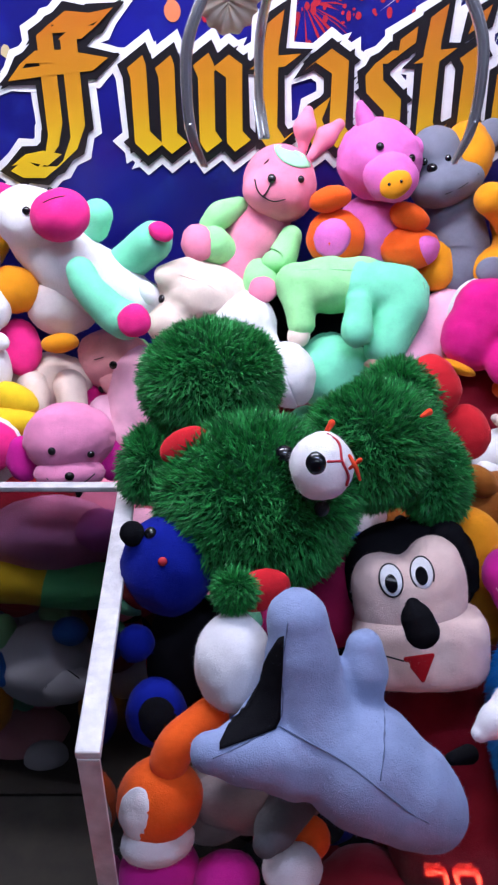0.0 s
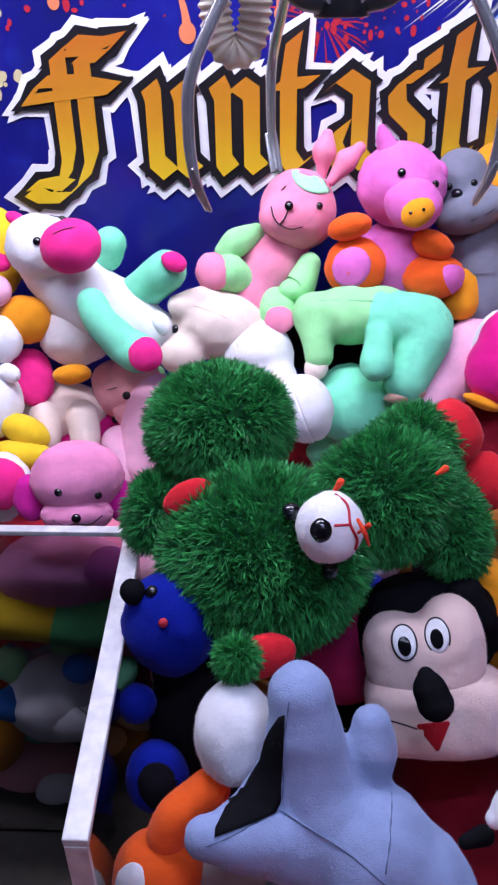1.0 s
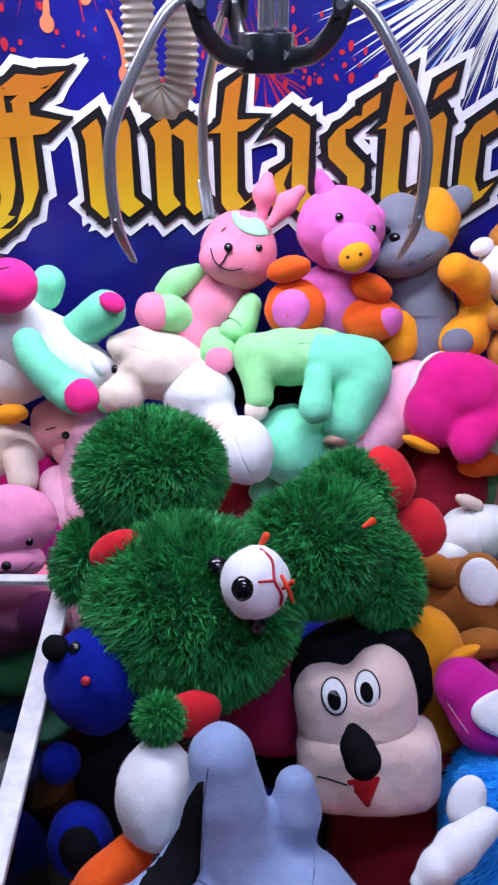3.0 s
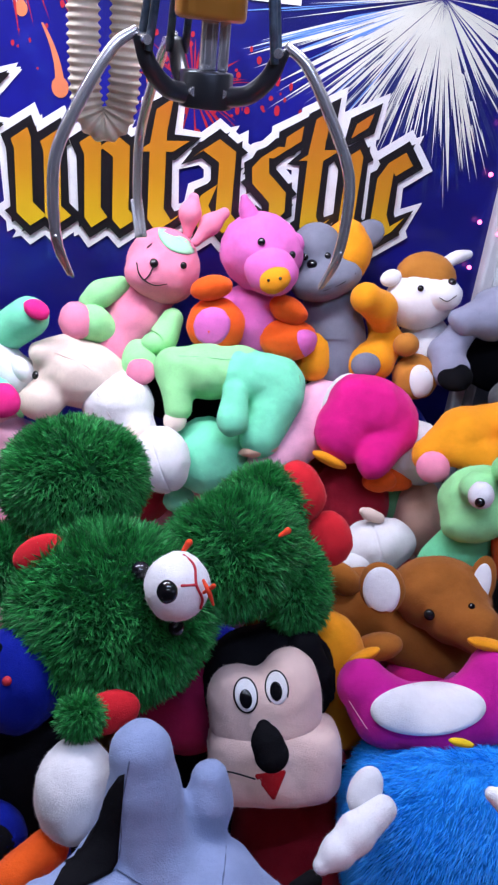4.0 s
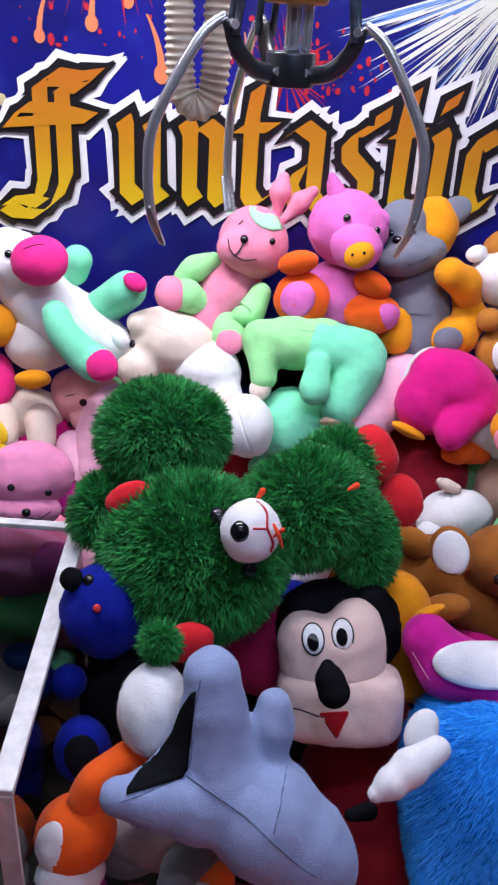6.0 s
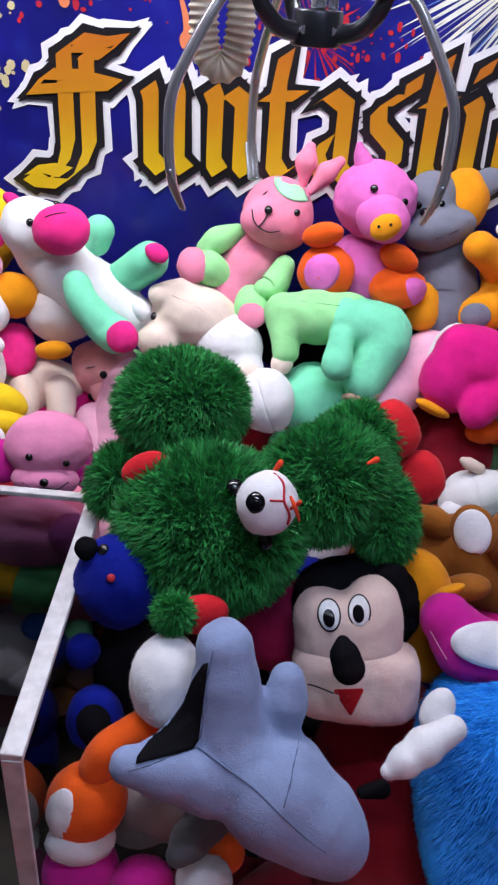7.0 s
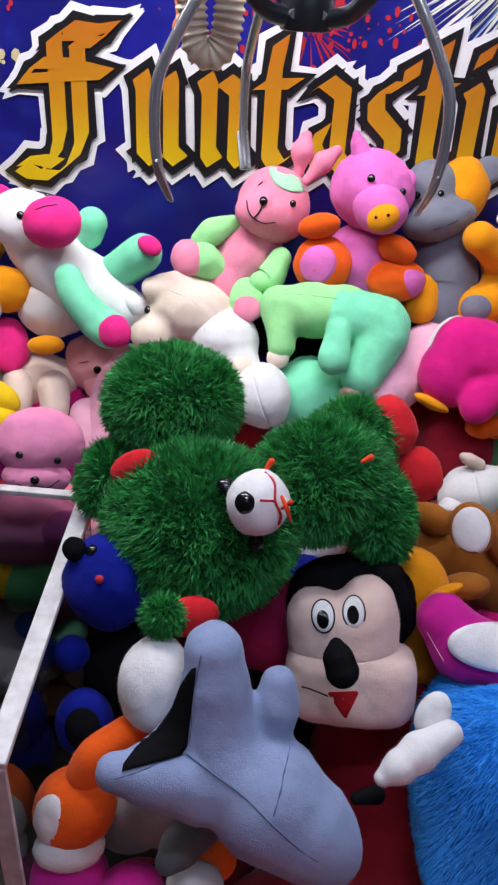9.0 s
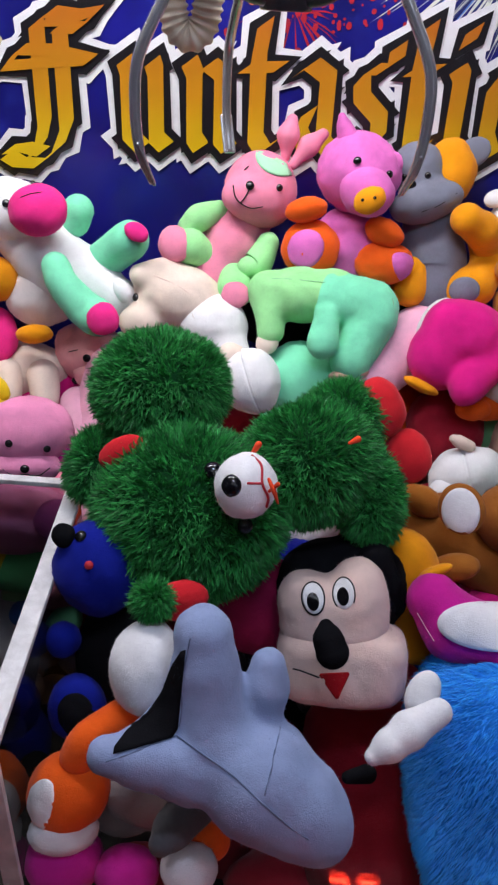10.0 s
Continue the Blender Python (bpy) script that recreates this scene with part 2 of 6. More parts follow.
def box(name, lo, hi, mat, parent=None, bevel=0.0, label=""):
    bm = bmesh.new()
    slab(bm, lo, hi, bevel)
    return part(name, bm, mat, parent, label)


def structure(ob, label):
    return tagged(ob, label, kind="structure")


NAP = [True]


def napped(verts, faces):
    """The mesh with a sparse nap of short, thin hairs standing off its skin."""
    V = np.array([tuple(v) for v in verts])
    quads = np.array([f if len(f) == 4 else (*f, f[2]) for f in faces])
    A, B, C, D = (V[quads[:, i]] for i in range(4))
    N = np.cross(C - A, D - B) + np.cross(B - A, C - A) * 1e-6
    size = np.linalg.norm(N, axis=1)
    if (N * (A + C - 2 * V.mean(0))).sum() < 0:
        N = -N
    area_mm = size.sum() / 2 * 1e6
    count = int(min(7000, area_mm * 0.3))
    if count < 60:
        return verts, faces
    rng = np.random.default_rng(len(verts))
    pick = rng.choice(len(quads), count, p=size / size.sum())
    u, v = rng.random((2, count, 1))
    P = (A[pick] * (1 - u) + B[pick] * u) * (1 - v) + (D[pick] * (1 - u) + C[pick] * u) * v
    n = N[pick] / np.maximum(size[pick], 1e-12)[:, None]
    way = n + rng.normal(0, 0.45, (count, 3)) + np.array([0, 0, -0.25])
    way /= np.linalg.norm(way, axis=1)[:, None]
    side = np.cross(way, rng.normal(0, 1, (count, 3)))
    side *= 0.00011 / np.maximum(np.linalg.norm(side, axis=1), 1e-9)[:, None]
    tip = P + way * (0.0010 + 0.0009 * rng.random((count, 1)))
    root = P - n * 0.0003
    k = len(verts)
    hairs = np.stack([root - side, root + side, tip], 1).reshape(-1, 3)
    tri = (np.arange(count * 3) + k).reshape(-1, 3)
    return np.vstack([V, hairs]), [*faces, *tri.tolist()]


BASE = {}   # top-level toy -> its base point
SKIN = {}   # pod -> its ellipsoid


def toy(name, label, base, category="plush toy"):
    ob = new(name)
    ob.empty_display_size = 0.02
    ob.location = base
    tagged(ob, label, category, "plush toys in the pile")
    BASE[ob.name] = Vector(base)
    return ob


def base_of(ob):
    while ob.parent:
        ob = ob.parent
    return BASE[ob.name]


def grid_faces(rows, cols):
    """Faces of a closed surface: one pole, rows of cols, one pole."""
    faces = [(0, 1 + (j + 1) % cols, 1 + j) for j in range(cols)]
    for i in range(rows - 1):
        a = 1 + i * cols
        faces += [(a + j, a + (j + 1) % cols, a + cols + (j + 1) % cols, a + cols + j) for j in range(cols)]
    last = 1 + rows * cols
    a = 1 + (rows - 1) * cols
    return faces + [(a + j, a + (j + 1) % cols, last) for j in range(cols)]


def pod(parent, name, centre, axes, turn, mat, seam=0, label="", sq=2.0, taper=0.0):
    """A stuffed, slightly lumpy ellipsoid with poles on its own x axis; seam: a stitched groove round its middle; sq over 2: boxier; taper: wider towards its own +y."""
    base = base_of(parent)
    R = Euler([radians(a) for a in turn]).to_matrix()
    big = max(axes)
    rows, cols = (30, 44) if big > 0.03 else (20, 30) if big > 0.015 else (12, 18)
    lats = [math.pi * (i + 1) / (rows + 1) for i in range(rows)]
    if seam:
        lats = sorted(lats + [math.pi / 2 + d for d in (-0.05, -0.025, 0, 0.025, 0.05)])
    shift = Vector(centre) * 7
    verts = []

    def place(u):
        w = R @ Vector((u.x * axes[0] * (1 + taper * u.y), u.y * axes[1], u.z * axes[2]))
        k = 1 + 0.06 * noise.noise(u * 1.4 + shift) + 0.03 * noise.noise(u * 4.2 + shift) + 0.018 * noise.noise(u * 9 + shift) + 0.007 * noise.noise(u * 24 + shift)
        if sq != 2.0:
            k *= (abs(u.x) ** sq + abs(u.y) ** sq + abs(u.z) ** sq) ** (-1 / sq)
        if seam:
            k -= 0.035 * math.exp(-(u.x / 0.03) ** 2)
            k += 0.012 * math.exp(-(u.x / 0.06) ** 2) * noise.noise(u * 9 + shift)
        return w * k + Vector(centre) - base

    verts.append(place(Vector((1, 0, 0))))
    for a in lats:
        for j in range(cols):
            f = 2 * math.pi * j / cols
            verts.append(place(Vector((math.cos(a), math.sin(a) * math.cos(f), math.sin(a) * math.sin(f)))))
    verts.append(place(Vector((-1, 0, 0))))
    faces = grid_faces(len(lats), cols)
    if NAP[0] and mat not in (GREENSKIN, BLUESKIN, BEAD) and big > 0.009:
        verts, faces = napped(verts, faces)
    ob = link_mesh(name, verts, faces, mat, parent, label)
    SKIN[ob.name] = (Vector(centre), R, axes, place)
    return ob


def turn_matrix(turn):
    a, b, c = np.radians(turn)
    rx = np.array([[1, 0, 0], [0, np.cos(a), -np.sin(a)], [0, np.sin(a), np.cos(a)]])
    ry = np.array([[np.cos(b), 0, np.sin(b)], [0, 1, 0], [-np.sin(b), 0, np.cos(b)]])
    rz = np.array([[np.cos(c), -np.sin(c), 0], [np.sin(c), np.cos(c), 0], [0, 0, 1]])
    return rz @ ry @ rx


def soft_form(forms, k):
    """Signed distance to stuffed forms sewn into one: each ("e", centre, axes, turn, squareness) or ("c", points with radii)."""
    made = []
    for f in forms:
        if f[0] == "e":
            made.append(("e", np.array(f[1]), turn_matrix(f[3]), np.array(f[2]), f[4]))
        else:
            pts = [np.array(p, float) for p in f[1]]
            made += [("c", p, q) for p, q in zip(pts, pts[1:])]

    def distance(P):
        out = None
        for f in made:
            if f[0] == "e":
                q = (P - f[1]) @ f[2]
                u = np.abs(q / f[3])
                k0 = np.maximum((u ** f[4]).sum(1) ** (1 / f[4]), 1e-6)
                k1 = np.maximum(np.sqrt(((q / f[3] ** 2) ** 2).sum(1)), 1e-6)
                d = np.sqrt((u ** 2).sum(1)) * (k0 - 1) / k1
            else:
                a, b = f[1], f[2]
                ab = b[:3] - a[:3]
                t = np.clip(((P - a[:3]) @ ab) / max(1e-12, ab @ ab), 0, 1)
                d = np.linalg.norm(P - a[:3] - t[:, None] * ab, axis=1) - (a[3] + (b[3] - a[3]) * t)
            if out is None:
                out = d
            else:
                h = np.maximum(k - np.abs(out - d), 0) / k
                out = np.minimum(out, d) - h * h * k * 0.25
        return out
    return distance


def nets(f, lo, hi, h):
    """Vertices and quads of the zero surface of f inside a box, by surface nets on a grid of step h."""
    n = np.ceil((hi - lo) / h).astype(int) + 1
    axes3 = [lo[a] + h * np.arange(n[a]) for a in range(3)]
    P = np.stack(np.meshgrid(*axes3, indexing="ij"), -1)
    V = f(P.reshape(-1, 3)).reshape(n)
    S = V < 0
    total, count = np.zeros((*(n - 1), 3)), np.zeros(n - 1)
    edges = []
    for a in range(3):
        i0, i1 = [slice(None)] * 3, [slice(None)] * 3
        i0[a], i1[a] = slice(0, -1), slice(1, None)
        i0, i1 = tuple(i0), tuple(i1)
        cross = S[i0] != S[i1]
        t = np.where(cross, V[i0] / np.where(cross, V[i0] - V[i1], 1), 0)
        Q = P[i0] + 0
        Q[..., a] += t * h
        b, c = [x for x in range(3) if x != a]
        for ob_ in (0, 1):
            for oc in (0, 1):
                sl = [slice(None)] * 3
                sl[b] = slice(0, -1) if ob_ == 0 else slice(1, None)
                sl[c] = slice(0, -1) if oc == 0 else slice(1, None)
                sl = tuple(sl)
                total += np.where(cross[sl][..., None], Q[sl], 0)
                count += cross[sl]
        edges.append((a, b, c, cross, S[i0]))
    live = count > 0
    ids = -np.ones(n - 1, int)
    ids[live] = np.arange(live.sum())
    verts = total[live] / count[live][:, None]
    faces = []
    for a, b, c, cross, inside in edges:
        ii = np.argwhere(cross)
        ii = ii[(ii[:, b] > 0) & (ii[:, c] > 0)]
        ii = ii[(ii[:, b] < n[b] - 1) & (ii[:, c] < n[c] - 1)]
        q = []
        for db, dc in ((-1, -1), (0, -1), (0, 0), (-1, 0)):
            j = ii.copy()
            j[:, b] += db
            j[:, c] += dc
            q.append(ids[j[:, 0], j[:, 1], j[:, 2]])
        q = np.stack(q, 1)
        flip = inside[ii[:, 0], ii[:, 1], ii[:, 2]] == (a == 1)
        q[flip] = q[flip][:, ::-1]
        faces += q.tolist()
    for _ in range(2):
        d = f(verts)
        g = np.stack([f(verts + e) - f(verts - e) for e in np.eye(3) * 2e-4], 1)
        verts = verts - g / np.maximum(np.linalg.norm(g, axis=1), 1e-9)[:, None] * d[:, None] * 0.8
    return verts, faces


FORM = {}   # blob -> its distance function


def blob(parent, name, forms, k, mat, label=""):
    """Several stuffed forms sewn into one skin with soft joins."""
    base = base_of(parent)
    f = soft_form(forms, k)
    lo, hi = [], []
    for q in forms:
        if q[0] == "e":
            lo.append(np.array(q[1]) - max(q[2])), hi.append(np.array(q[1]) + max(q[2]))
        else:
            lo += [np.array(p[:3]) - p[3] for p in q[1]]
            hi += [np.array(p[:3]) + p[3] for p in q[1]]
    lo, hi = np.min(lo, 0) - 0.006, np.max(hi, 0) + 0.006
    verts, faces = nets(f, lo, hi, max(0.0016, float((hi - lo).max()) / 46))
    centre = Vector((lo + hi) / 2)
    lump = min(1.0, (float((hi - lo).max()) / 0.11) ** 2)
    out = []
    for v in verts:
        v = Vector(v)
        away = (v - centre).normalized()
        out.append(v + away * lump * (0.0016 * noise.noise(v * 34) + 0.0009 * noise.noise(v * 95)) - base)
    if NAP[0] and mat is not BLACKSATIN:
        out, faces = napped(out, faces)
    ob = link_mesh(name, out, faces, mat, parent, label)
    FORM[ob.name] = f
    return ob


def applique(host, name, centre, e1, e2, way, mat, lift=0.001, three=False, label=""):
    """A felt piece laid on a blob's skin: an oval, or a triangle."""
    f, base = FORM[host.name], np.array(base_of(host))
    centre, e1, e2, way = (np.array(q) for q in (centre, e1, e2, way))
    rings, cols = 7, 42
    P = [centre - way * 0.03]
    for i in range(1, rings + 2):
        r = min(i / rings, 1.0)
        for j in range(cols):
            a = 2 * math.pi * j / cols
            m = r
            if three:
                m = r * 0.5 / math.cos((a - math.pi / 2) % (2 * math.pi / 3) - math.pi / 3)
            P.append(centre + e1 * (m * math.cos(a)) + e2 * (m * math.sin(a)) - way * 0.03)
    P = np.array(P)
    for _ in range(60):
        P = P + way * np.clip(f(P) * 0.8, -0.01, 0.01)[:, None]
    far = ((P - centre) @ way) > 0.05            # beyond the rim: drawn in to the nearest skin
    if far.any():
        Q = P[far] - np.outer((P[far] - centre) @ way, way)
        for _ in range(8):
            g = np.stack([f(Q + e) - f(Q - e) for e in np.eye(3) * 2e-4], 1)
            Q = Q - g / np.maximum(np.linalg.norm(g, axis=1), 1e-9)[:, None] * f(Q)[:, None]
        P[far] = Q
    P[:1 + rings * cols] -= way * lift
    P[1 + rings * cols:] += way * 0.002
    faces = [(0, 1 + j, 1 + (j + 1) % cols) for j in range(cols)]
    for i in range(rings):
        a = 1 + i * cols
        faces += [(a + j, a + cols + j, a + cols + (j + 1) % cols, a + (j + 1) % cols) for j in range(cols)]
    return link_mesh(name, P - base, faces, mat, host, label)


def stitch(host, name, points, mat, r=0.0005):
    """A sewn seam: a thread laid along points, drawn on to the skin of its blob, with small puckers; its darker colour
    stands in for the groove's shade.
    """
    f = FORM[host.name]
    P = np.array([q[:3] for q in spline([(*p, r) for p in points], 6)])
    for _ in range(10):
        g = np.stack([f(P + e) - f(P - e) for e in np.eye(3) * 2e-4], 1)
        P = P - g / np.maximum(np.linalg.norm(g, axis=1), 1e-9)[:, None] * f(P)[:, None]
    return tube(host, name, [(*p, r * (1 + 0.5 * math.sin(i * 2.3))) for i, p in enumerate(P)], mat, small=True)


def patch(host, name, u, e1, e2, mat, lift=1.015, label=""):
    """A sewn-on piece that follows the skin of its pod."""
    centre, R, axes, place = SKIN[host.name]
    base = base_of(host)
    u, e1, e2 = Vector(u), Vector(e1), Vector(e2)
    rings, cols = 6, 28
    verts = []

    def at(r, f, h):
        w = (u + e1 * (r * math.cos(f)) + e2 * (r * math.sin(f))).normalized()
        c = centre - base
        return c + (place(w) - c) * h

    verts.append(at(0, 0, lift))
    for i in range(1, rings + 1):
        for j in range(cols):
            verts.append(at(i / rings, 2 * math.pi * j / cols, lift if i < rings else 1 + (lift - 1) * 0.5))
    for j in range(cols):
        verts.append(at(1.02, 2 * math.pi * j / cols, 0.97))
    faces = [(0, 1 + j, 1 + (j + 1) % cols) for j in range(cols)]
    for i in range(rings):
        a = 1 + i * cols
        faces += [(a + j, a + cols + j, a + cols + (j + 1) % cols, a + (j + 1) % cols) for j in range(cols)]
    return link_mesh(name, verts, faces, mat, host, label)


def bead(host, name, at, normal, radii, mat, label=""):
    """A round stud, flattened along its normal."""
    base = base_of(host)
    n = Vector(normal).normalized()
    R = n.to_track_quat("Z", "Y").to_matrix()
    rows, cols = 8, 14
    verts = [R @ Vector((0, 0, radii[0] * 0.75)) + Vector(at) - base]
    for i in range(rows):
        a = math.pi * (i + 1) / (rows + 1)
        for j in range(cols):
            f = 2 * math.pi * j / cols
            verts.append(R @ Vector((radii[0] * math.sin(a) * math.cos(f), radii[1] * math.sin(a) * math.sin(f), radii[0] * 0.75 * math.cos(a))) + Vector(at) - base)
    verts.append(R @ Vector((0, 0, -radii[0] * 0.75)) + Vector(at) - base)
    return link_mesh(name, verts, grid_faces(rows, cols), mat, host, label)


def spline(points, steps):
    """Points (x, y, z, r) along a smooth line through those given."""
    p = [np.array(q, float) for q in points]
    p = [2 * p[0] - p[1]] + p + [2 * p[-1] - p[-2]]
    out = []
    for i in range(1, len(p) - 2):
        for k in range(steps):
            t = k / steps
            out.append(0.5 * (2 * p[i] + (p[i + 1] - p[i - 1]) * t + (2 * p[i - 1] - 5 * p[i] + 4 * p[i + 1] - p[i + 2]) * t * t
                              + (3 * p[i] - p[i - 1] - 3 * p[i + 1] + p[i + 2]) * t ** 3))
    return out + [p[-2]]


def tube_mesh(points, base, steps, cols, lumps=0.0, round_ends=True):
    line = spline(points, steps)
    rings = []
    first, last = line[0], line[-1]
    d0 = Vector(line[1][:3] - first[:3]).normalized()
    d1 = Vector(last[:3] - line[-2][:3]).normalized()
    if round_ends:
        head = [(Vector(first[:3]) - d0 * first[3] * math.sin(a), first[3] * math.cos(a)) for a in (1.35, 1.05, 0.75, 0.4)]
        tail = [(Vector(last[:3]) + d1 * last[3] * math.sin(a), last[3] * math.cos(a)) for a in (0.4, 0.75, 1.05, 1.35)]
    else:
        head, tail = [], []
    rings = head + [(Vector(q[:3]), q[3]) for q in line] + tail
    cap0 = Vector(first[:3]) - d0 * (first[3] if round_ends else 0)
    cap1 = Vector(last[:3]) + d1 * (last[3] if round_ends else 0)
    side = d0.orthogonal().normalized()
    verts = [cap0 - base]
    for i, (c, r) in enumerate(rings):
        nxt = rings[min(i + 1, len(rings) - 1)][0] - rings[max(i - 1, 0)][0]
        axis = nxt.normalized() if nxt.length > 1e-9 else d0
        side = (side - axis * side.dot(axis)).normalized()
        up = axis.cross(side)
        for j in range(cols):
            f = 2 * math.pi * j / cols
            v = (side * math.cos(f) + up * math.sin(f))
            k = 1 + lumps * (noise.noise((c + v * r) * 28) + 0.4 * noise.noise((c + v * r) * 90)) if lumps else 1
            verts.append(c + v * (r * k) - base)
    verts.append(cap1 - base)
    return verts, grid_faces(len(rings), cols)


def tube(parent, name, points, mat, label="", small=False):
    """A stuffed limb, or a thread when small, along points (x, y, z, radius)."""
    verts, faces = tube_mesh(points, base_of(parent), 4 if small else 7, 6 if small else 26, 0 if small else 0.07)
    faces = [f[::-1] for f in faces]
    if NAP[0] and not small:
        verts, faces = napped(verts, faces)
    return link_mesh(name, verts, faces, mat, parent, label)


RNG = np.random.default_rng(7)


def fur(host, count, length, mat, comb=(0, 0, -0.16), tuft=5, spread=0.0008, width=0.00023, jitter=0.27, curl=0.48):
    """Long pile: many tapered blades that lean in clumps and along the comb, one part of kind stuff."""
    centre, R, axes, place = SKIN[host.name]
    base = base_of(host)
    comb = Vector(comb)
    verts, faces = [], []
    for _ in range(count):
        u = Vector(RNG.normal(size=3)).normalized()
        p = place(u)
        nrm = (R @ Vector((u.x / axes[0], u.y / axes[1], u.z / axes[2]))).normalized()
        lean = noise.noise_vector((p + base) * 62) * curl + noise.noise_vector((p + base) * 21) * curl * 0.7
        way = (nrm * 0.9 + lean + comb + Vector(RNG.normal(size=3)) * jitter).normalized()
        if way.dot(nrm) < 0.2:
            way = (way + nrm * 0.45).normalized()
        ln = length * (0.55 + 0.8 * RNG.random())
        end = p + way * ln * 0.55 + (way + comb * 0.7 + lean * 0.4).normalized() * ln * 0.5
        top = len(verts)
        verts.append(end)                       # the blades of a tuft meet at one tip
        for k in range(tuft):
            off = Vector(RNG.normal(size=3)) * (spread if tuft > 1 else 0.0)
            side = way.cross(Vector(RNG.normal(size=3))).normalized() * width * (0.6 + 0.6 * RNG.random())
            root = p - nrm * 0.0008 + off
            mid = p + off * 0.62 + way * ln * 0.58
            n = len(verts)
            verts += [root - side, root + side, mid + side * 0.85, mid - side * 0.85]
            faces += [(n, n + 1, n + 2, n + 3), (n + 3, n + 2, top)]
    ob = link_mesh("fur", verts, faces, mat, host, "", smooth=True)
    return tagged(ob, kind="stuff")


# ---- the arcade hall ----
structure(box("ground", (-3, -3, -0.1), (3, 3, 0), CARPET), "dark patterned arcade carpet")
structure(box("wall_south", (-3, -3.1, 0), (3, -3, 3), WALLPAINT), "grey painted arcade wall")
structure(box("wall_north", (-3, 3, 0), (3, 3.1, 3), WALLPAINT), "grey painted arcade wall")
structure(box("wall_west", (-3.1, -3, 0), (-3, 3, 3), WALLPAINT), "grey painted arcade wall")
structure(box("wall_east", (3, -3, 0), (3.1, 3, 3), WALLPAINT), "grey painted arcade wall")
structure(box("ceiling", (-3.1, -3.1, 3), (3.1, 3.1, 3.1), CEILPAINT), "grey arcade ceiling")

# ---- the claw machine's cabinet ----
X0, X1, Y0, Y1, DECK, TOP = -0.40, 0.40, 0.12, 0.88, 0.70, 1.80
cabinet = new("claw_machine")
cabinet.location = (0, 0.5, 0)
tagged(cabinet, "claw machine cabinet with black base, white corner posts and lit top", "claw machine")
OFF = Vector((0, 0.5, 0))
BASE[cabinet.name] = OFF


def cab(name, lo, hi, mat, bevel=0.0, label=""):
    return box(name, Vector(lo) - OFF, Vector(hi) - OFF, mat, cabinet, bevel, label)


cab("base", (X0 - 0.03, Y0 - 0.02, 0.0), (X1 + 0.03, Y1 + 0.03, DECK - 0.02), CABINET, 0.006)
cab("deck", (X0 - 0.03, Y0 - 0.02, DECK - 0.02), (X1 + 0.03, Y1 + 0.03, DECK), DARKWOOD, 0.002)
cab("roof", (X0 - 0.03, Y0 - 0.02, TOP), (X1 + 0.03, Y1 + 0.03, TOP + 0.12), POST, 0.006)
for x in (X0 - 0.028, X1 - 0.004):
    for y in (Y0 - 0.018, Y1 - 0.015):
        cab("post", (x, y, DECK), (x + 0.032, y + 0.043, TOP), POST, 0.004)
for x in (X0 - 0.012, X1 + 0.008):
    side = cab("side_glass", (x, Y0 + 0.027, DECK), (x + 0.005, Y1 - 0.018, TOP), GLASS)
    side.visible_shadow = False
rail = cab("front_sill", (X0 + 0.006, Y0 - 0.018, DECK), (X1 - 0.006, Y0 + 0.02, DECK + 0.06), CABINET, 0.004)
pane = cab("front_glass", (X0 + 0.005, Y0 - 0.003, DECK + 0.061), (X1 - 0.005, Y0 + 0.001, TOP - 0.001), FRONTGLASS)
pane.visible_shadow = False
console = cab("control_console", (X0 - 0.03, -0.20, 0.0), (X1 + 0.03, Y0 - 0.021, 0.886), CABINET, 0.008, "black control console below the front glass")
display = box("timer_display", Vector((0.112, -0.112, 0.887)) - OFF, Vector((0.188, -0.048, 0.892)) - OFF, BEAD, console, 0.001, "black timer display with red lit digits")


def segment_digit(x, y, lit):
    """Lit bars of one seven-bar digit lying on the display: top, middle, bottom, then left and right pairs from the top."""
    w, h, r = 0.016, 0.036, 0.0017
    bars = [(-w / 2, h / 2, w / 2, h / 2), (-w / 2, 0, w / 2, 0), (-w / 2, -h / 2, w / 2, -h / 2),
            (-w / 2, 0, -w / 2, h / 2), (-w / 2, -h / 2, -w / 2, 0), (w / 2, 0, w / 2, h / 2), (w / 2, -h / 2, w / 2, 0)]
    for i in lit:
        x0, y0, x1, y1 = bars[i]
        upright = x0 == x1
        gx, gy = (r, -r) if upright else (-r, r)
        box("display_segment", Vector((x + x0 - gx, y + y0 - gy, 0.8925)) - OFF, Vector((x + x1 + gx, y + y1 + gy, 0.8935)) - OFF, SEGMENT, console)


segment_digit(0.137, -0.080, (0, 1, 2, 5, 6))
segment_digit(0.161, -0.080, (0, 2, 3, 4, 5, 6))
strip = cab("light_fixture", (-0.04, 0.175, 1.776), (0.32, 0.225, TOP), POST, 0.003)
fixture = cab("light_fixture", (-0.38, LAMP_Y - 0.05, LAMP_Z + 0.005), (0.30, LAMP_Y + 0.05, TOP), POST, 0.004)
box("diffuser", Vector((-0.36, LAMP_Y - 0.035, LAMP_Z - 0.004)) - OFF, Vector((0.28, LAMP_Y + 0.035, LAMP_Z + 0.004)) - OFF, DIFFUSER, fixture, 0.002)
